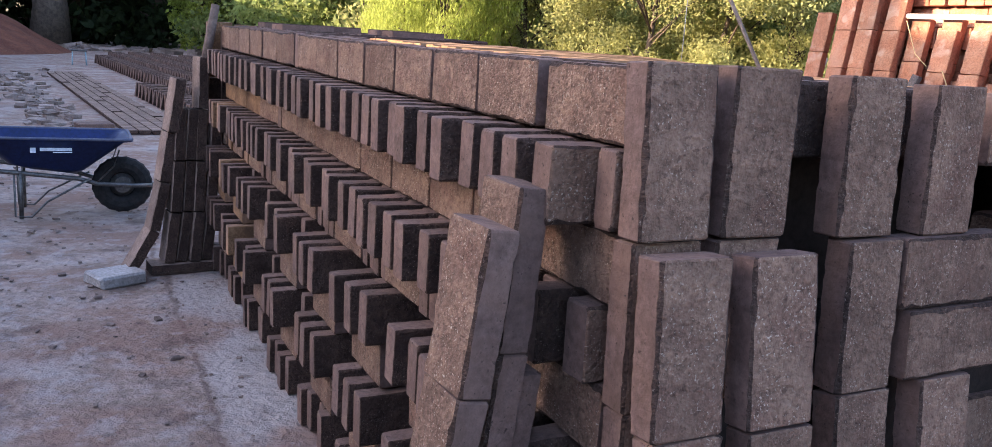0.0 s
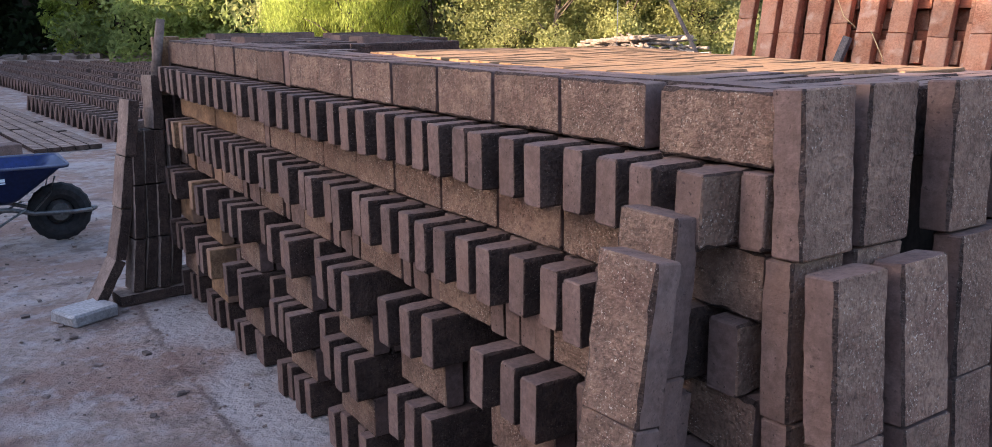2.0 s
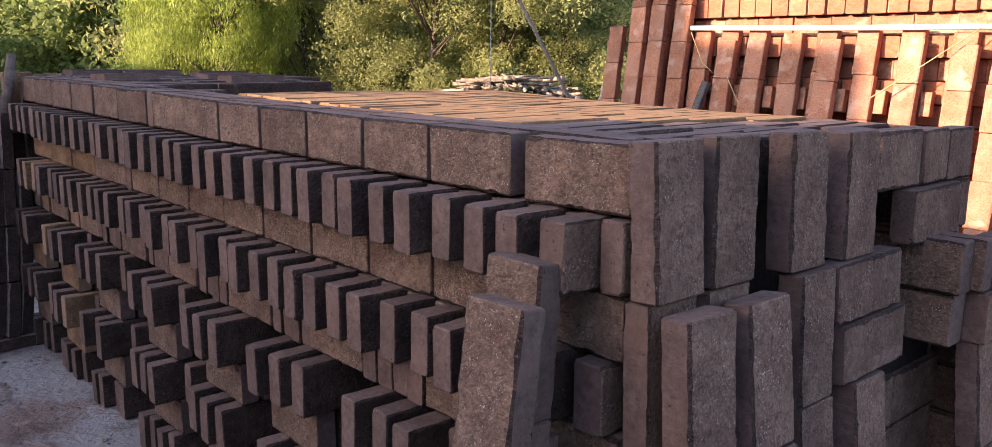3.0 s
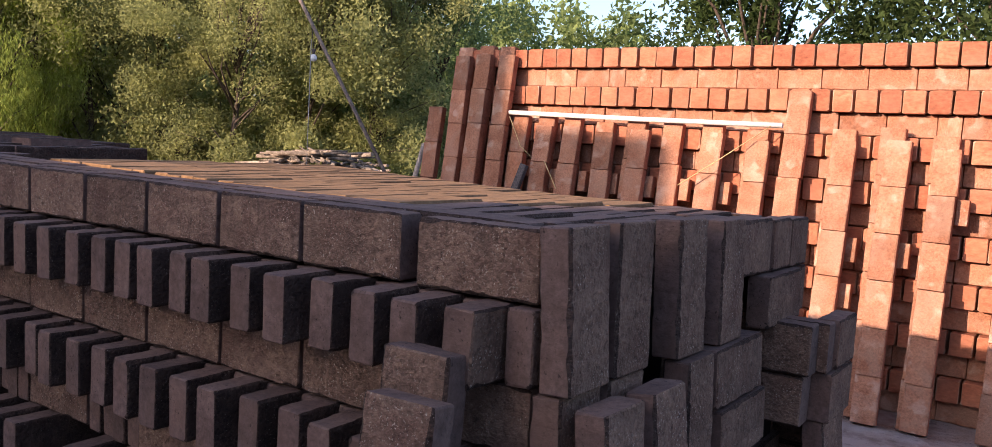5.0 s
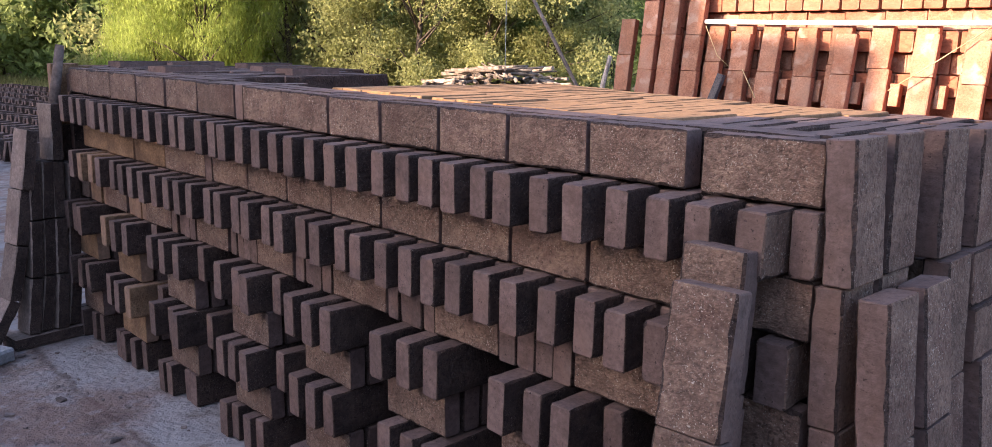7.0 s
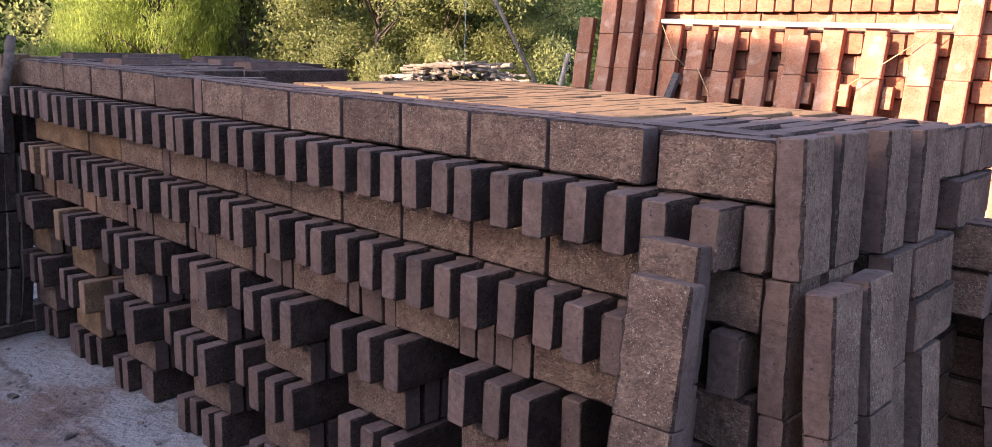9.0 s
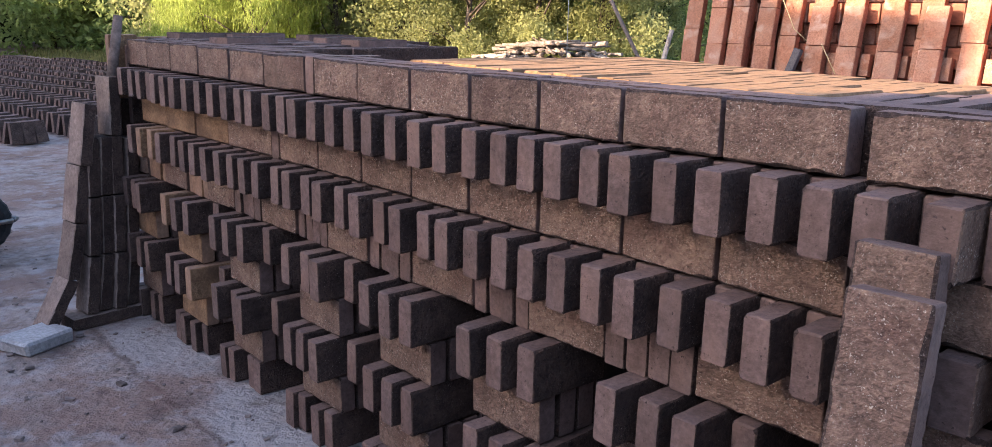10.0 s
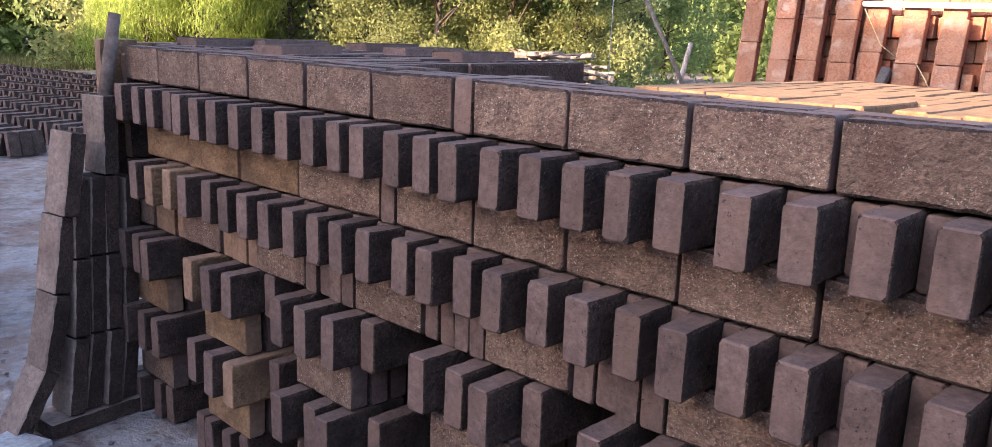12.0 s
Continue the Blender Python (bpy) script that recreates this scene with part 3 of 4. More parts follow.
# ---- prop of leaning bricks at the far corner ----
prop = thing("brick_buttress", "buttress of raw bricks leaning in four layers against the stack corner", "brick buttress")
prop.location, prop.rotation_euler = (-0.27, 4.05, 0), (0, 0, radians(8))
for top_x, top, z0, foot_x in ((0.16, 1.235, 0.062, 0.09), (0.095, 0.945, 0.062, 0.02), (0.03, 0.945, 0.062, -0.05), (0.225, 0.93, 0.062, 0.155)):
    n = 4 if top > 1 else 3
    h = (top - z0) / n
    for k in range(n):
        xa, xb = (foot_x + (top_x - foot_x) * f ** 0.6 for f in (k / n, (k + 1) / n))
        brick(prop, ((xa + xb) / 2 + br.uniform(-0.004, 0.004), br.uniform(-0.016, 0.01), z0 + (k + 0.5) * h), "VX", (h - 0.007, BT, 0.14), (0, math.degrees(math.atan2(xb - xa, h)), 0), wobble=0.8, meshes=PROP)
pts = [(-0.275, 0.0), (-0.125, 0.255), (-0.065, 0.53), (-0.02, 0.81), (0.03, 1.11)]
for (xa, za), (xb, zb) in zip(pts, pts[1:]):
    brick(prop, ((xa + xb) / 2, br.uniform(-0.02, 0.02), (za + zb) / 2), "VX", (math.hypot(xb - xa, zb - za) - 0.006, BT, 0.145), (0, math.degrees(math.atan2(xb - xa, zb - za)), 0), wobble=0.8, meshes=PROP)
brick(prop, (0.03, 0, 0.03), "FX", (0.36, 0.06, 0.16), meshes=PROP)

# ---- the fired stack beyond: orange bricks, headers and stretchers by turns ----
kiln = thing("fired_brick_stack", "tall stack of fired orange bricks with columns leaning on it", "brick stack")
KX, KH, KY0, KY1 = 4.56, 0.1415, -2.2, 3.80
lower = []
for c in range(16):
    z = 2.25 - (c + 0.5) * KH
    y = KY1 - br.uniform(0, 0.06)
    head = c % 2 == 0
    while y > KY0:
        w = (0.122 if head else 0.275) + br.uniform(-0.006, 0.006)
        if not head and br.random() < 0.12:
            w = 0.13
        skip = c == 3 and 2.42 < y < 2.52
        centre = (KX + (0.08 if head else 0.065) + br.uniform(-0.008, 0.008), y - w / 2, z)
        size = (0.28, w, KH - 0.004) if head else (w, 0.12, KH - 0.004)
        if not skip:
            if c < 7 or (y < 0.8 and y > -0.6):
                brick(kiln, centre, "H" if head else "S", size, meshes=FIRED, wobble=0.8)
            else:
                lower.append(brick_pose(centre, "H" if head else "S", size))
        y -= w + (br.uniform(0.008, 0.022) if head else 0.004)
tagged(brick_heap("packed_bricks", lower, FIRED_WIDE, FIRED_EDGE, kiln), kind="stuff")
part("inner_core", box_bm(KX + 0.12, KX + 2.4, KY0, KY1 - 0.02, 0, 2.235), mat("fired_core", (0.35, 0.13, 0.07), (0.45, 0.2, 0.1), 7, 0.95, 0.4, 50), kiln)
# columns of bricks leaning on it: y, top, number of layers
cr = random.Random(23)
for y, top, layers in ((3.93, 1.78, 1), (3.70, 2.27, 2), (3.48, 2.28, 2), (3.27, 2.27, 2), (3.06, 1.66, 1), (2.85, 1.66, 2), (2.60, 1.66, 2), (2.34, 1.63, 2), (2.06, 1.66, 2), (1.79, 1.64, 1), (1.50, 1.66, 2),
                       (1.20, 1.62, 2), (0.94, 1.95, 1), (0.66, 1.64, 2), (0.36, 1.66, 2), (0.08, 1.62, 2), (-0.32, 1.6, 1), (-0.75, 1.65, 2), (-1.2, 1.6, 2), (-1.7, 1.62, 2)):
    top += 0.075 if top < 1.7 else 0
    for k in range(layers):
        t, n = top - k * 0.075, max(4, round(top / 0.29))
        foot, head = KX - 0.34 - 0.07 * k + cr.uniform(-0.04, 0.03), KX - 0.035 - 0.066 * k - (0.05 if top < 2 else 0)
        yk = y - 0.035 * k + cr.uniform(-0.015, 0.015)
        h = t / n
        for i in range(n):
            xa, xb = (foot + (head - foot) * f for f in (i / n, (i + 1) / n))
            brick(kiln, ((xa + xb) / 2, yk + cr.uniform(-0.006, 0.006), (i + 0.5) * h), "VX", (h, 0.062, 0.142), (0, math.degrees(math.atan2(xb - xa, h)), 0), meshes=FIRED, wobble=0.8)
    # short wedges in the gaps between the columns
    for i in range(cr.randint(1, 3)):
        if top < 1.9 and y < 3:
            z = cr.choice((0.42, 0.7, 0.98, 1.26))
            brick(kiln, (KX - 0.07 - (1.6 - z) * 0.15, y - 0.125, z), "VX", (0.15, 0.06, 0.065), (0, 8, 0), meshes=FIRED)

# white pipe resting on the leaning columns, with two cords hanging from it
WHITE = mat("white_plastic", (0.62, 0.6, 0.55), (0.75, 0.73, 0.68), 6, 0.45, 0.05, 40, vary=0.02)
pipe = tagged(part("pipe", tube_bm([(KX - 0.16, 3.25, 1.755), (KX - 0.165, 2.1, 1.735), (KX - 0.16, 1.02, 1.725)], 0.018, 10), WHITE), "long white plastic pipe lying across leaning orange bricks", "pipe")
CORD = mat("straw_cord", (0.35, 0.25, 0.12), (0.5, 0.38, 0.2), 30, 0.9, 0.2, 90)
for pts in ([(KX - 0.2, 3.12, 1.72), (KX - 0.24, 2.98, 1.5), (KX - 0.26, 2.86, 1.42)], [(KX - 0.2, 1.08, 1.72), (KX - 0.3, 1.35, 1.5), (KX - 0.36, 1.62, 1.3)], [(KX - 0.25, 2.75, 1.4), (KX - 0.3, 2.6, 1.2)]):
    tagged(part("cord", tube_bm(pts, 0.0035, 5), CORD), "thin straw cord hanging against orange bricks", "cord", "cords on the fired stack")
DARKBAR = mat("dark_wood", (0.05, 0.045, 0.05), (0.1, 0.085, 0.08), 20, 0.8, 0.3, 80)
tagged(part("bar", box_bm(-0.02, 0.02, -0.03, 0.03, -0.4, 0.4, 0.004), DARKBAR, m=pose(KX - 0.36, 3.0, 0.98, 14, 12, 0)), "dark wooden bar leaning against orange bricks", "bar")

# ---- post leaning at the far corner of the raw stack ----
BROWNWOOD = mat("brown_wood", (0.09, 0.06, 0.048), (0.19, 0.135, 0.11), 14, 0.9, 0.5, 60)
WOOD = mat("grey_wood", (0.13, 0.1, 0.085), (0.25, 0.2, 0.17), 12, 0.9, 0.5, 60)
tagged(part("post", tube_bm([(-0.095, 4.10, 1.13), (-0.08, 4.10, 1.25), (-0.03, 4.10, 1.525)], [0.026, 0.027, 0.023], 8), BROWNWOOD), "weathered brown wooden post standing at the stack corner", "post")

# ---- pale slab on the ground ----
SLAB = mat("pale_concrete", (0.28, 0.25, 0.24), (0.42, 0.39, 0.375), 9, 0.9, 0.5, 70)
bm = box_bm(-0.13, 0.13, -0.11, 0.11, 0, 0.07, 0.012)
for v in bm.verts:
    v.co += Vector((noise.noise(v.co * 30), noise.noise(v.co * 30 + Vector((5, 0, 0))), 0)) * 0.012
tagged(part("slab", bm, SLAB, m=pose(-0.60, 3.88, -0.008, 0, 0, 24)), "pale worn concrete slab lying on the dirt", "slab")

# ---- wheelbarrow: blue tray, black tyre, steel frame ----
def build_wheelbarrow():
    wb = thing("wheelbarrow", "blue steel wheelbarrow with black tyre standing on dirt", "wheelbarrow", at=(-0.462, 5.85, 0))
    blue = mat("blue_paint", (0.005, 0.013, 0.055), (0.009, 0.02, 0.085), 5, 0.35, 0.05, 40, vary=0.02)
    inner = mat("worn_blue_steel", (0.05, 0.06, 0.11), (0.12, 0.12, 0.15), 6, 0.6, 0.2, 40, vary=0.02)
    steel = mat("dull_steel", (0.09, 0.085, 0.085), (0.2, 0.19, 0.18), 12, 0.45, 0.1, 60, metal=0.7)
    rubber = mat("black_rubber", (0.012, 0.012, 0.013), (0.03, 0.028, 0.027), 20, 0.8, 0.3, 60)
    # tray: lofted rectangles with rounded corners, bottom to rim
    bm = bmesh.new()
    loops = []
    for x0, x1, hy, z0, z1 in ((-0.66, -0.30, 0.18, 0.36, 0.31), (-0.74, -0.25, 0.22, 0.39, 0.34), (-0.92, 0.03, 0.31, 0.575, 0.56), (-0.945, 0.06, 0.325, 0.585, 0.57), (-0.945, 0.06, 0.325, 0.57, 0.555)):
        ring = []
        r = 0.07
        for cx, cy, a0 in ((x1 - r, hy - r, 0), (x0 + r, hy - r, 90), (x0 + r, -hy + r, 180), (x1 - r, -hy + r, 270)):
            for k in range(5):
                a = radians(a0 + k * 22.5)
                x = cx + r * math.cos(a)
                ring.append(bm.verts.new((x, cy + r * math.sin(a), z0 + (z1 - z0) * (x - x0) / (x1 - x0))))
        loops.append(ring)
    for a, b in zip(loops, loops[1:]):
        for k in range(20):
            f = bm.faces.new((a[k], a[(k + 1) % 20], b[(k + 1) % 20], b[k]))
            f.smooth = True
    bm.faces.new(loops[0][::-1])
    tray = part("tray", bm, blue, wb)
    sol = tray.modifiers.new("thick", "SOLIDIFY")
    sol.thickness, sol.offset = 0.006, -1
    rim_pts = [v.co.copy() for v in tray.data.vertices[60:80]]
    part("rim", tube_bm(rim_pts + [rim_pts[0]], 0.011, 6, cap=False), inner, tray, "worn blue rolled rim")
    # maker's mark as plain shapes on the near side
    mark = mat("white_print", (0.55, 0.58, 0.62), (0.68, 0.7, 0.74), 30, 0.6, 0.0, 60, vary=0.0)
    lay_ = Matrix.Translation((-0.53, -0.283, 0.505)) @ Euler((radians(90 - 30), 0, radians(0))).to_matrix().to_4x4()
    part("printed_bar", box_bm(0.0, 0.2, -0.018, 0.018, 0, 0.003), mark, tray, "pale printed bar", lay_)
    part("printed_bar", box_bm(0.08, 0.2, -0.032, -0.025, 0, 0.003), mark, tray, "pale printed bar", lay_)
    part("printed_badge", box_bm(-0.06, -0.025, -0.03, 0.03, 0, 0.003), mark, tray, "pale printed badge", lay_)
    for s in (-1, 1):
        part("handle", tube_bm([(-1.75, 0.3 * s, 0.56), (-1.4, 0.29 * s, 0.5), (-1.0, 0.25 * s, 0.37), (-0.68, 0.2 * s, 0.325), (-0.3, 0.15 * s, 0.27), (-0.17, 0.12 * s, 0.225), (0.08, 0.1 * s, 0.205), (0.2, 0.06 * s, 0.2)], 0.016, 8), steel, wb)
        part("leg", tube_bm([(-0.66, 0.2 * s, 0.33), (-0.665, 0.22 * s, 0.0)], 0.015, 8), steel, wb)
        part("leg_brace", tube_bm([(-0.70, 0.2 * s, 0.33), (-0.70, 0.23 * s, 0.02), (-0.60, 0.23 * s, 0.015), (-0.50, 0.22 * s, 0.12), (-0.22, 0.16 * s, 0.27)], 0.008, 6), steel, wb)
        part("tray_stay", tube_bm([(-0.17, 0.12 * s, 0.24), (-0.06, 0.14 * s, 0.36), (-0.02, 0.15 * s, 0.48)], 0.007, 6), steel, wb)
    part("front_bar", tube_bm([(0.2, -0.06, 0.2), (0.235, 0, 0.2), (0.2, 0.06, 0.2)], 0.016, 8), steel, wb)
    part("axle", tube_bm([(0, -0.12, 0.2), (0, 0.12, 0.2)], 0.012, 8), steel, wb)
    bm = bmesh.new()
    n, k = 40, 10
    rings = []
    for i in range(n):
        a = i * math.tau / n
        lug = 0.006 if i % 2 else 0.0
        ring = []
        for j in range(k):
            b = j * math.tau / k
            r = 0.147 + 0.06 * math.cos(b) + (lug if math.cos(b) > 0.5 else 0)
            ring.append(bm.verts.new((r * math.cos(a), 0.045 * math.sin(b), 0.2 + r * math.sin(a))))
        rings.append(ring)
    for i in range(n):
        for j in range(k):
            f = bm.faces.new((rings[i][j], rings[i][(j + 1) % k], rings[(i + 1) % n][(j + 1) % k], rings[(i + 1) % n][j]))
    bmesh.ops.recalc_face_normals(bm, faces=bm.faces)
    wheel = part("wheel", bm, rubber, wb, "black rubber tyre with lugs")
    bm = bmesh.new()
    bmesh.ops.create_cone(bm, cap_ends=True, segments=24, radius1=0.1, radius2=0.06, depth=0.05, matrix=Matrix.Translation((0, -0.01, 0.2)) @ Euler((radians(90), 0, 0)).to_matrix().to_4x4())
    part("rim", bm, steel, wheel, "dull steel wheel rim")
    return wb


build_wheelbarrow()

# ---- bricks drying in the yard ----
LEAN_ROW = math.atan2(-0.092, 1.0)
rows_way = Vector((math.sin(LEAN_ROW), math.cos(LEAN_ROW), 0))
dr = random.Random(41)
for r in range(9):
    row = thing("drying_brick_row", "row of raw dark bricks stood on end in pairs to dry", "brick row", "rows of drying bricks")
    start = Vector((0.87 + r * 0.75, 10.98 + 0.1 * (r % 3), 0))
    length = (5.6, 18, 21, 22, 22, 21, 20, 18, 16)[r]
    y, far_bricks = 0.0, []
    while y < length:
        p = start + rows_way * y
        turn = radians(16) + dr.uniform(-0.05, 0.05)
        across, ahead = Vector((math.cos(turn), math.sin(turn), 0)), Vector((-math.sin(turn), math.cos(turn), 0))
        # the dark broad faces of CLAY also stand for shade on these sides
        for s in range(3):
            if dr.random() < 0.02:
                continue
            for lean, shift in ((-12, -0.066), (12, 0.066)):
                q = Euler((0, 0, turn)).to_quaternion() @ Euler((radians(lean + dr.uniform(-2, 2)), radians(5 - 4 * s), 0)).to_quaternion() @ TURNS["VY"].to_quaternion()
                m = Matrix.LocRotScale(p + across * (s * 0.146) + ahead * shift + Vector((0, 0, 0.134)), q, (0.93, 1, 1))
                if y < 6.5 and r < 4 and lean < 0:
                    ob = new("brick", dr.choice(CLAY))
                    ob.matrix_basis, ob.parent = m, row
                else:
                    far_bricks.append(m)
        y += dr.uniform(0.34, 0.385)
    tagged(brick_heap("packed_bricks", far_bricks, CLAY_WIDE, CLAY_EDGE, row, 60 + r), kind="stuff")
bed = thing("drying_brick_bed", "bed of raw bricks laid flat in close lines on the yard", "brick bed")
for i in range(5):
    for j in range(75):
        if dr.random() < 0.04:
            continue
        p = Vector((-0.12 + i * 0.155, 10.7 + i * 0.01, 0)) + rows_way * (j * 0.165)
        ob = new("brick", dr.choice(PROP))
        ob.matrix_basis = Matrix.LocRotScale((p.x, p.y, 0.022), Euler((0, 0, -LEAN_ROW + radians(90) + dr.uniform(-0.02, 0.02))).to_quaternion() @ TURNS["FX"].to_quaternion(), (0.5, 0.9, 0.99))
        ob.parent = bed
RUBBLE = mat("rubble", (0.16, 0.11, 0.092), (0.28, 0.22, 0.195), 3, 0.95, 0.5, 40, vary=0.35)


CRUMB = mat("dirt_crumbs", (0.12, 0.085, 0.07), (0.22, 0.165, 0.145), 5, 0.95, 0.5, 40, vary=0.3)


def rubble(name, count, place, sizes, label, seed, material=RUBBLE):
    rr, allv, allf = random.Random(seed), [], []
    cube = [(x, y, z) for x in (-1, 1) for y in (-1, 1) for z in (-1, 1)]
    faces = [(0, 1, 3, 2), (4, 6, 7, 5), (0, 4, 5, 1), (2, 3, 7, 6), (0, 2, 6, 4), (1, 5, 7, 3)]
    for i in range(count):
        x, y = place(rr)
        s = rr.uniform(*sizes)
        rot = Euler((rr.uniform(-0.2, 0.2), rr.uniform(-0.2, 0.2), rr.uniform(0, 6.3))).to_matrix()
        for c in cube:
            v = rot @ Vector((c[0] * s * rr.uniform(0.7, 1.3), c[1] * s * rr.uniform(0.5, 0.9), c[2] * s * rr.uniform(0.2, 0.45)))
            allv.append((v.x + x, v.y + y, v.z + s * 0.15))
        allf += [tuple(k + i * 8 for k in f) for f in faces]
    me = bpy.data.meshes.new(name)
    me.from_pydata(allv, [], allf)
    me.materials.append(material)
    tagged(new(name, me), label, "rubble", kind="stuff")


def edge_line(rr):
    t = rr.random()
    return -0.72 - 1.2 * t + rr.gauss(0, 0.12) - 0.3 * (rr.random() < 0.3), 10.3 + 11.5 * t


rubble("rubble", 170, edge_line, (0.04, 0.11), "broken brick pieces along the edge of a dirt path", 3)
rubble("brickbats", 45, lambda rr: (-1.2 - rr.random() * 2.6, 8.5 + rr.random() * 16), (0.03, 0.09), "scattered brick pieces on the pale yard", 4)
rubble("pebbles", 380, lambda rr: (-0.15 - rr.random() ** 1.5 * 1.6, 0.5 + rr.random() * 8), (0.003, 0.011), "small pebbles and crumbs on the dirt", 5, CRUMB)
rubble("clods", 170, lambda rr: (-0.4 - rr.random() * 2.2, 1.0 + rr.random() * 8), (0.006, 0.022), "dry dirt clods scattered on the yard", 8, CRUMB)
rubble("stones", 160, lambda rr: (-2 + rr.random() * 10, 40 + rr.random() * 5), (0.08, 0.35), "pale stones before the trees", 6)
bm = box_bm(-0.2, 0.2, -0.14, 0.14, 0, 0.17, 0.01)
tagged(part("block", bm, CLAY_EDGE, m=pose(-0.55, 10.35, 0, 0, 0, 12)), "brown clay block with a pale top on dirt", "block")
stool = thing("stool", "small pale blue stool far across the yard", "stool", at=(-0.55, 27.5, 0))
PALEBLUE = mat("pale_blue", (0.25, 0.36, 0.42), (0.4, 0.5, 0.55), 8, 0.6, 0.1, 40)
part("seat", box_bm(-0.22, 0.22, -0.2, 0.2, 0.4, 0.44, 0.008), DARKBAR, stool)
for x in (-0.19, 0.19):
    for y in (-0.17, 0.17):
        part("leg", tube_bm([(x, y, 0), (x * 0.9, y * 0.9, 0.41)], 0.022, 6), PALEBLUE, stool)


def mound(name, x, y, r, h, material, label, seed):
    bm = bmesh.new()
    bmesh.ops.create_grid(bm, x_segments=70, y_segments=70, size=r)
    off = Vector((seed * 7.1, seed * 3.3, 0))
    for v in bm.verts:
        d = v.co.length / r
        base = max(0.0, 1 - d) ** 1.05
        v.co.z = h * base * (1 + 0.25 * noise.noise(v.co * 1.2 / r * 3 + off)) + 0.1 * noise.noise(v.co * 2.5 + off) * min(1, base * 6) - 0.05
    for f in bm.faces:
        f.smooth = True
    tagged(part(name, bm, material, m=pose(x, y, 0)), label, "dirt mound", kind="")


# red earth darkened: the shade on this heap is put into the colour
mound("dirt_mound", -8.6, 38, 8.0, 4.2, mat("red_earth", (0.11, 0.037, 0.024), (0.2, 0.074, 0.044), 1.2, 1.0, 0.8, 14, speck=(0.24, 0.14, 0.1), speck_at=0.66, dist=0.05), "large heap of red earth beside the yard", 1)
mound("clay_mound", -7.2, 30, 4.4, 1.6, mat("grey_clay", (0.1, 0.072, 0.056), (0.17, 0.122, 0.098), 1.5, 1.0, 0.6, 14, dist=0.04), "low heap of grey brown clay", 2)

# ---- stick pile ----
sticks = thing("stick_pile", "pile of pale dry firewood sticks beyond the stacks", "stick pile")
BARK = mat("dry_sticks", (0.07, 0.052, 0.04), (0.36, 0.29, 0.23), 9, 0.9, 0.5, 60, vary=0.4)
sr = random.Random(9)
axis = Vector((0.55, 0.83, 0)).normalized()
along = Vector((0.75, -0.66, 0)).normalized()
for i in range(330):
    u = sr.uniform(-1, 1)
    z = (sr.uniform(0.05, 0.6) if i % 4 == 0 else sr.uniform(0.5, 1.2)) * (1 - 0.3 * (u - 0.15) ** 2)
    mid = Vector((8.12, 9.64, z)) + along * u * 1.2 + axis * sr.uniform(-0.45, 0.45)
    w = (axis + along * sr.uniform(-0.45, 0.45) + Vector((0, 0, sr.uniform(-0.12, 0.12)))).normalized()
    if z > 1.1 and sr.random() < 0.6:
        w = (along + axis * sr.uniform(-0.5, 0.5) + Vector((0, 0, sr.uniform(-0.06, 0.06)))).normalized()
    ln, rad = sr.uniform(0.35, 0.9), sr.uniform(0.018, 0.042)
    part("stick", tube_bm([mid - w * ln, mid + along * sr.uniform(-0.05, 0.05) + Vector((0, 0, sr.uniform(-0.03, 0.03))), mid + w * ln], [rad, rad * 0.9, rad * 0.7], 6), BARK, sticks)

# ---- leaning pole, stake and wires by the pile ----
tagged(part("pole", tube_bm([(5.04, 4.17, 0.0), (4.4, 4.67, 1.5), (3.41, 5.45, 3.8)], [0.02, 0.017, 0.013], 8), WOOD), "thin leaning grey pole beside the firewood", "pole")
bulb = thing("bulb", "small clear light bulb hanging from a cable by the pole", "light bulb", at=(4.04, 5.0, 2.15))
bm = bmesh.new()
bmesh.ops.create_uvsphere(bm, u_segments=12, v_segments=8, radius=0.03)
for v in bm.verts:
    v.co.z *= 1.25 if v.co.z > 0 else 1.0
part("glass", bm, mat("frosted_glass", (0.6, 0.6, 0.6), (0.75, 0.75, 0.74), 8, 0.2, 0.0, 40, vary=0.02), bulb)
part("socket", tube_bm([(0, 0, 0.028), (0, 0, 0.08)], [0.014, 0.016], 8), DARKBAR, bulb)
part("cable", tube_bm([(0, 0, 0.08), (-0.03, 0.02, 0.35), (-0.185, 0.105, 0.62)], 0.004, 5), DARKBAR, bulb)
tagged(part("stake", tube_bm([(5.75, 5.6, 0.0), (6.15, 5.5, 1.45)], [0.035, 0.025], 8), BARK), "pale wooden stake leaning in the grass", "stake")
WIRE = mat("wire", (0.25, 0.25, 0.25), (0.35, 0.35, 0.35), 20, 0.5, 0.0, 60, metal=0.5)
tagged(part("wire", tube_bm([(-6, 26, 6.0), (4, 14.2, 4.55), (11, 8.5, 4.6)], 0.012, 5), WIRE), "thin wire strung before the trees", "wire")
tagged(part("wire", tube_bm([(3.62, 4.57, 2.25), (3.62, 4.58, 0.6)], 0.003, 5), WIRE), "thin wire hanging from a leaning pole", "wire")


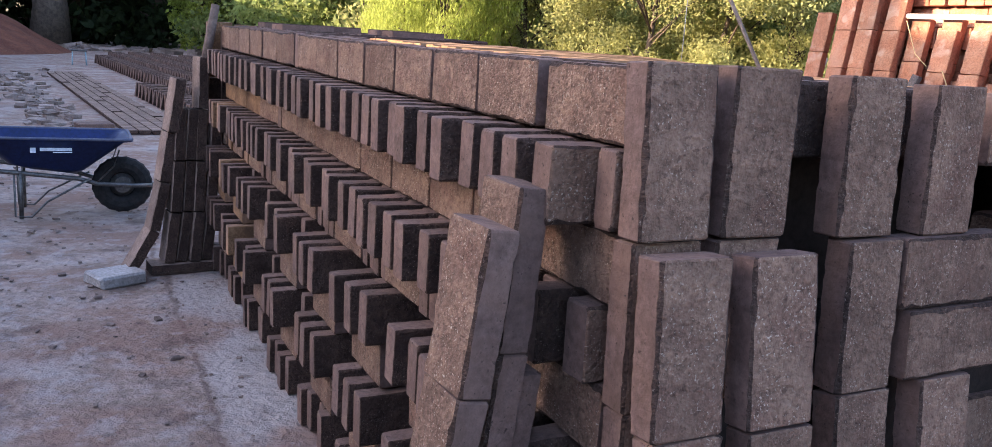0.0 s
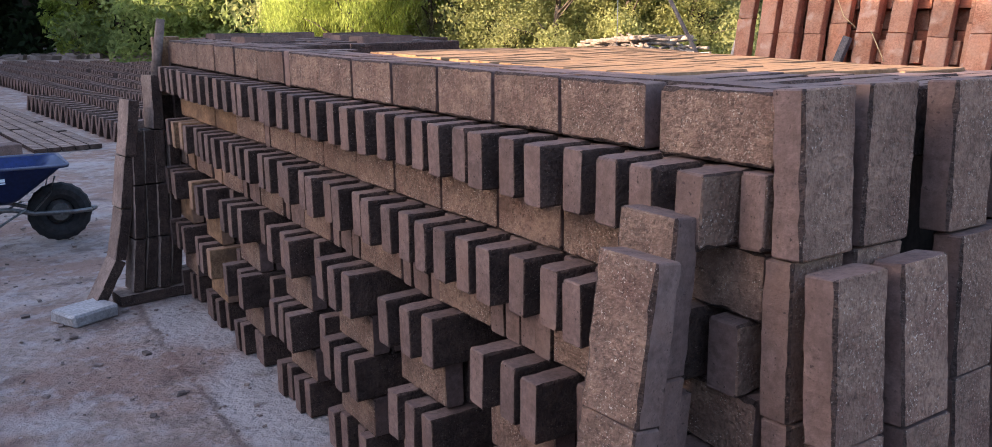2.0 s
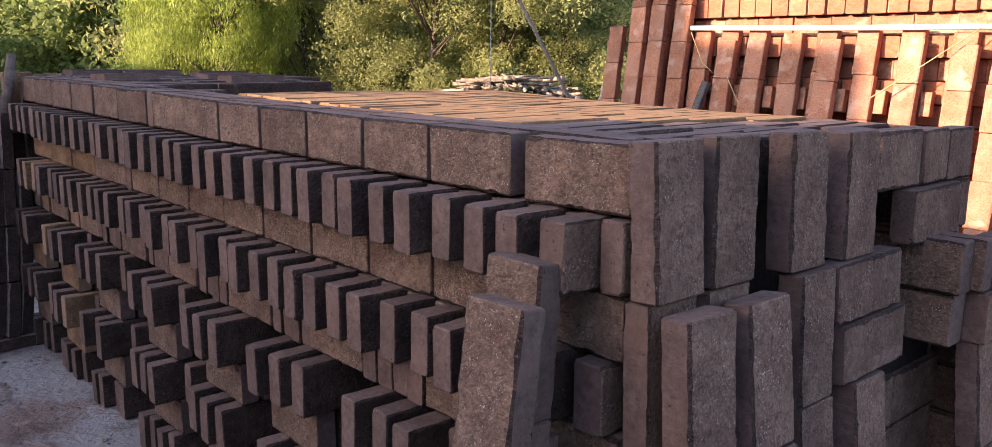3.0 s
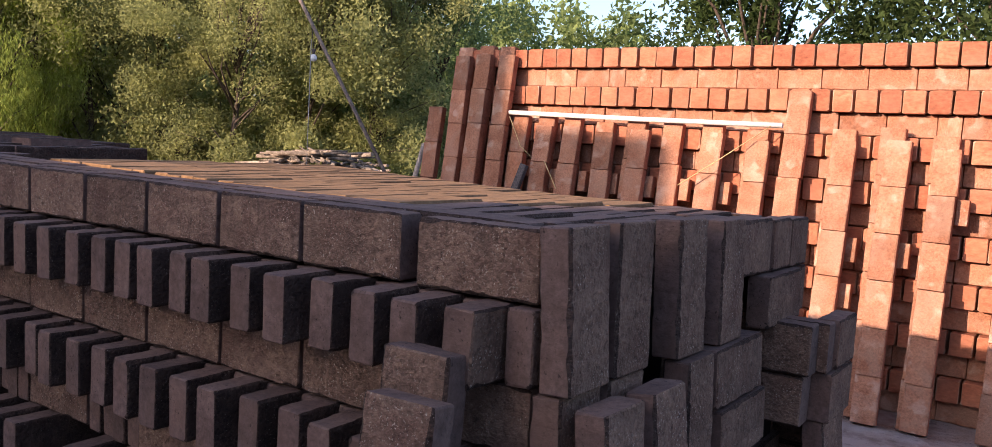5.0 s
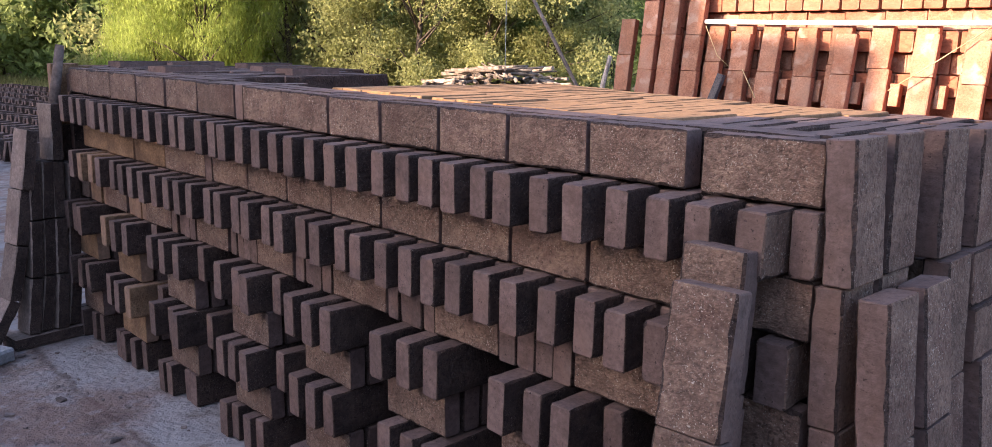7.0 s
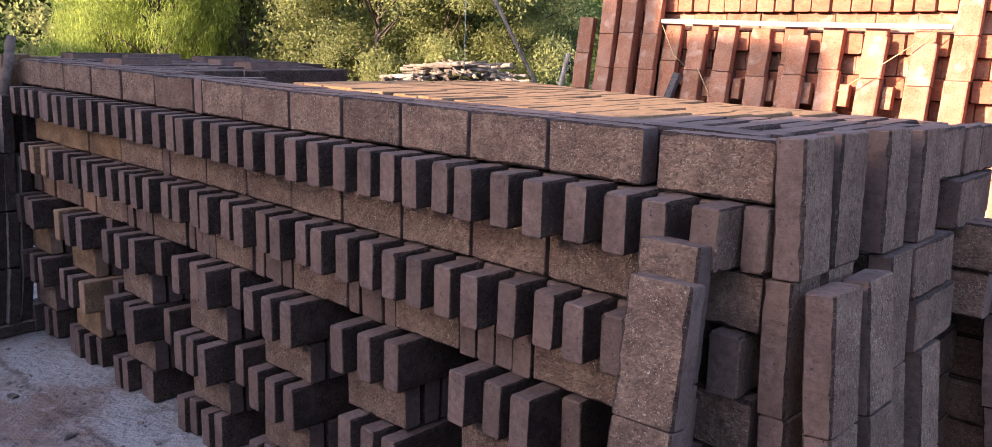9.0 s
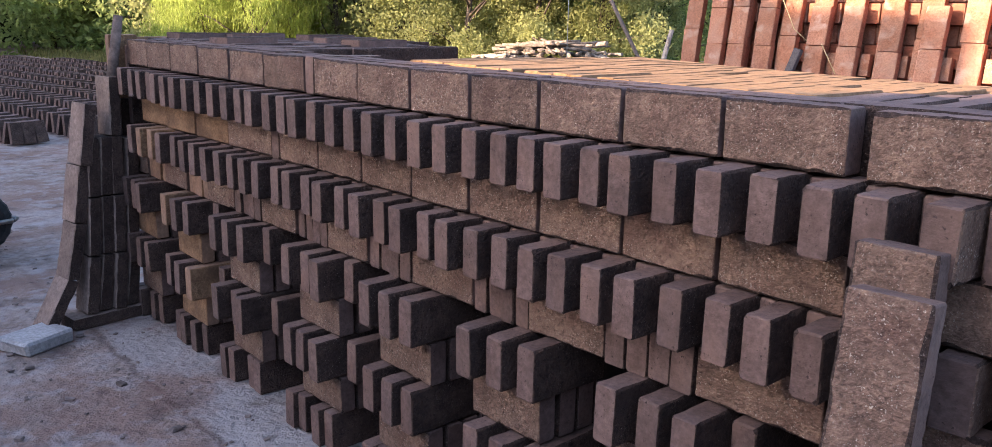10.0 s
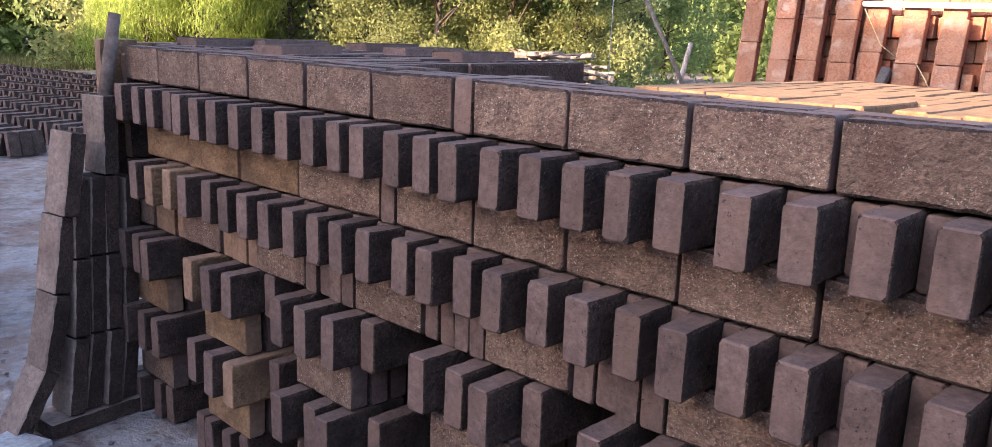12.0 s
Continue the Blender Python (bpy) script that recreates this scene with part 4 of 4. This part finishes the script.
# ---- trees ----
def leaf_material(name, c1, c2, vary):
    m = mat(name, c1, c2, 0.8, 0.7, 0.0, 9, vary=vary)
    n, l = m.node_tree.nodes, m.node_tree.links
    b = n["Principled BSDF"]
    tr_ = n.new("ShaderNodeBsdfTranslucent")
    l.new(b.inputs["Base Color"].links[0].from_socket, tr_.inputs["Color"])
    mix = n.new("ShaderNodeMixShader")
    mix.inputs[0].default_value = 0.62
    l.new(b.outputs[0], mix.inputs[1])
    l.new(tr_.outputs[0], mix.inputs[2])
    l.new(mix.outputs[0], n["Material Output"].inputs[0])
    return m


OLIVE = leaf_material("olive_leaves", (0.27, 0.285, 0.105), (0.39, 0.4, 0.165), 0.14)
GREEN = leaf_material("green_leaves", (0.15, 0.205, 0.065), (0.28, 0.335, 0.12), 0.18)
FEATHER = leaf_material("feathery_leaves", (0.23, 0.29, 0.05), (0.38, 0.44, 0.11), 0.3)
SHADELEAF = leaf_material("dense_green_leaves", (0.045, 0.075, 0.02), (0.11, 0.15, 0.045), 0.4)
# darkest leaves: shade under the far canopy is put into the colour
DARKLEAF = leaf_material("shaded_far_leaves", (0.02, 0.032, 0.014), (0.05, 0.07, 0.025), 0.4)
TRUNK = mat("bark", (0.05, 0.038, 0.03), (0.12, 0.09, 0.07), 6, 0.95, 0.8, 30, dist=0.02)


def tree(x, y, height, spread, leaves, count, size, low=0.12, seed=1, droop=0.0, clumps=70, trunk_r=0.11, label="bushy tree with small olive leaves", slim=0.45):
    """A tapered trunk with forking limbs, and a crown of small leaves in clumps round the limb ends."""
    rr = random.Random(seed)
    ng = np.random.default_rng(seed)
    top = thing("tree", label, "tree", "trees round the yard", at=(x, y, 0))
    bm = tube_bm([(0, 0, -0.05), (rr.uniform(-0.1, 0.1), rr.uniform(-0.1, 0.1), height * 0.2), (rr.uniform(-0.2, 0.2), rr.uniform(-0.2, 0.2), height * 0.42)], [trunk_r * 1.25, trunk_r, trunk_r * 0.75], 8)
    centres = []
    for i in range(clumps):
        a, u = rr.uniform(0, math.tau), rr.random()
        z = height * (low + (1 - low) * rr.random() ** 0.85)
        f = (z / height - low) / (1 - low)
        r = spread * (0.25 + 0.75 * math.sqrt(max(0, 1 - (1.6 * f - 0.75) ** 2))) * math.sqrt(u) * rr.uniform(0.7, 1.15)
        centres.append(Vector((math.cos(a) * r, math.sin(a) * r, z)))
    for c in centres[:26]:
        start = Vector((0, 0, min(c.z * 0.6, height * 0.42)))
        mid = start.lerp(c, 0.5) + Vector((rr.uniform(-0.2, 0.2), rr.uniform(-0.2, 0.2), 0.15))
        tube_bm([start, mid, c], [trunk_r * 0.42, trunk_r * 0.26, trunk_r * 0.08], 5, bm=bm)
    part("trunk", bm, TRUNK, top)
    which = ng.integers(0, clumps, count)
    cs = np.array([tuple(c) for c in centres])
    rad = spread * ng.uniform(0.16, 0.34, clumps)
    d = ng.normal(size=(count, 3))
    d /= np.linalg.norm(d, axis=1)[:, None]
    p = cs[which] + d * (rad[which] * ng.random(count) ** 0.5)[:, None]
    p[:, 2] = np.maximum(p[:, 2] - droop * ng.random(count), 0.03)
    a = ng.normal(size=(count, 3))
    if droop:
        a[:, 2] -= 2.5
    a /= np.linalg.norm(a, axis=1)[:, None]
    b = np.cross(a, ng.normal(size=(count, 3)))
    b /= np.linalg.norm(b, axis=1)[:, None]
    s = (size * ng.uniform(0.6, 1.4, count))[:, None]
    v = np.stack([p - a * s, p + b * s * slim, p + a * s, p - b * s * slim], 1).reshape(-1, 3)
    me = bpy.data.meshes.new("crown")
    me.from_pydata(v.tolist(), [], np.arange(count * 4).reshape(-1, 4).tolist())
    me.materials.append(leaves)
    ob = new("crown", me)
    ob.parent = top
    return top


def at_angle(deg, dist):
    """A place at a bearing east of north from the yard's corner."""
    return -1.3 + dist * math.sin(radians(deg)), -0.7 + dist * math.cos(radians(deg))


for k, (deg, dist, h, spread, leaves, count, size, low) in enumerate((
        (14, 38, 8.0, 3.2, GREEN, 9000, 0.14, 0.03), (18, 36, 7.5, 3.0, GREEN, 9000, 0.14, 0.03), (21, 30, 6.6, 2.6, OLIVE, 10000, 0.10, 0.03), (10.5, 42, 9, 3.4, GREEN, 8000, 0.17, 0.03), (24.5, 24, 6.6, 2.4, GREEN, 9000, 0.09, 0.03),
        (29.5, 17.5, 6.3, 1.85, OLIVE, 60000, 0.026, 0.05), (33.5, 17.2, 6.7, 2.05, OLIVE, 62000, 0.026, 0.05), (38, 15.8, 6.1, 1.85, OLIVE, 60000, 0.025, 0.05),
        (42.5, 16.3, 6.2, 1.85, OLIVE, 42000, 0.036, 0.04), (46.5, 16.5, 6.1, 1.8, OLIVE, 42000, 0.038, 0.04), (50.5, 18.5, 6.0, 1.7, GREEN, 36000, 0.04, 0.04),
        (31, 18, 6.4, 2.2, OLIVE, 22000, 0.04, 0.05), (37, 18, 6.6, 2.4, OLIVE, 22000, 0.04, 0.05), (44, 18, 6.2, 2.2, GREEN, 20000, 0.05, 0.05), (54, 30, 6.2, 3.0, GREEN, 8000, 0.12, 0.05), (59, 28, 5.5, 3.0, GREEN, 8000, 0.12, 0.05))):
    tx, ty = at_angle(deg, dist)
    tree(tx, ty, h, spread, leaves, count, size, low, seed=100 + k, trunk_r=0.05, label="bushy tree with small olive leaves" if leaves is OLIVE else "leafy green tree at the yard's edge")
for k, (deg, dist, h, spread) in enumerate(((24.5, 17.0, 5.4, 1.35), (21.8, 18.0, 4.8, 1.25), (26.8, 17.5, 4.4, 1.15))):
    tx, ty = at_angle(deg, dist)
    tree(tx, ty, h, spread, FEATHER, 60000, 0.042, 0.1, seed=140 + k, droop=0.5, trunk_r=0.06, label="feathery yellow green tree with drooping twigs", slim=0.16)
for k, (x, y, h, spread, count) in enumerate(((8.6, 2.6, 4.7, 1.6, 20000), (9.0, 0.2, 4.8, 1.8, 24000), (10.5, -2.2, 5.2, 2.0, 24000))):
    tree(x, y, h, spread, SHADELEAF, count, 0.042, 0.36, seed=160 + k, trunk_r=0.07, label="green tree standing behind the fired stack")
# low scrub in front of the trees
for k in range(12):
    tx, ty = at_angle(22 + k * 2.5, 12.2 + (k * 7 % 5) * 0.45 + (4.2 if k > 3 else 6.6))
    tree(tx, ty, 1.9 + (k * 5 % 3) * 0.35, 0.85, OLIVE if k % 3 else GREEN, 14000, 0.024, 0.02, seed=200 + k, clumps=40, trunk_r=0.04, label="low dry scrub at the foot of trees")
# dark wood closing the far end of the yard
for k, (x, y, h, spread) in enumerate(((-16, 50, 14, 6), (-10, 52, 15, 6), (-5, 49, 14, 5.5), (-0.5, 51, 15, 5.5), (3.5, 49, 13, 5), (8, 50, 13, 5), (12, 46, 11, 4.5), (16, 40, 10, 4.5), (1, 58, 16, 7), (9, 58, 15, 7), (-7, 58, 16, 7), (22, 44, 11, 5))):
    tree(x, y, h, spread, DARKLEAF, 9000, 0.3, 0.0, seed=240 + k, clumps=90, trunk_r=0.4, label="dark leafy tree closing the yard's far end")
for k, deg in enumerate((19, 25, 31, 38, 45, 52, 58, 64, 71, 79, 88)):
    tx, ty = at_angle(deg, 40 + (k * 5 % 7))
    tree(tx, ty, 8.5 if deg < 50 else 4.6, 4.6, GREEN, 9000, 0.22, 0.0, seed=300 + k, clumps=90, trunk_r=0.25, label="leafy green tree far beyond the yard")
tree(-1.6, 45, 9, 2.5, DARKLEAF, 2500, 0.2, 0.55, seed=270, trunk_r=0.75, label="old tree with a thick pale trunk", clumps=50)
tree(5.2, 43, 3.6, 1.6, FEATHER, 3500, 0.14, 0.05, seed=271, trunk_r=0.12, label="small yellow green shrub before dark trees")
# grass beyond the yard
gr = np.random.default_rng(6)
n = 9000
p = np.stack([6.5 + gr.random(n) * 7, 27 + gr.random(n) * 9, np.zeros(n)], 1)
p2 = np.stack([6.3 + gr.random(n // 2) * 2.5, 5.0 + gr.random(n // 2) * 6, np.zeros(n // 2)], 1)
p = np.concatenate([p, p2])
n = len(p)
a = gr.normal(size=(n, 3)) * 0.06
a[:, 2] = gr.uniform(0.1, 0.35, n)
w = gr.normal(size=(n, 3)) * 0.012
w[:, 2] = 0
me = bpy.data.meshes.new("grass")
me.from_pydata(np.stack([p - w, p + w, p + a], 1).reshape(-1, 3).tolist(), [], np.arange(n * 3).reshape(-1, 3).tolist())
me.materials.append(leaf_material("dry_grass", (0.13, 0.135, 0.045), (0.24, 0.225, 0.09), 0.3))
tagged(new("grass", me), "rough yellow green grass beyond the yard", "grass", kind="stuff")
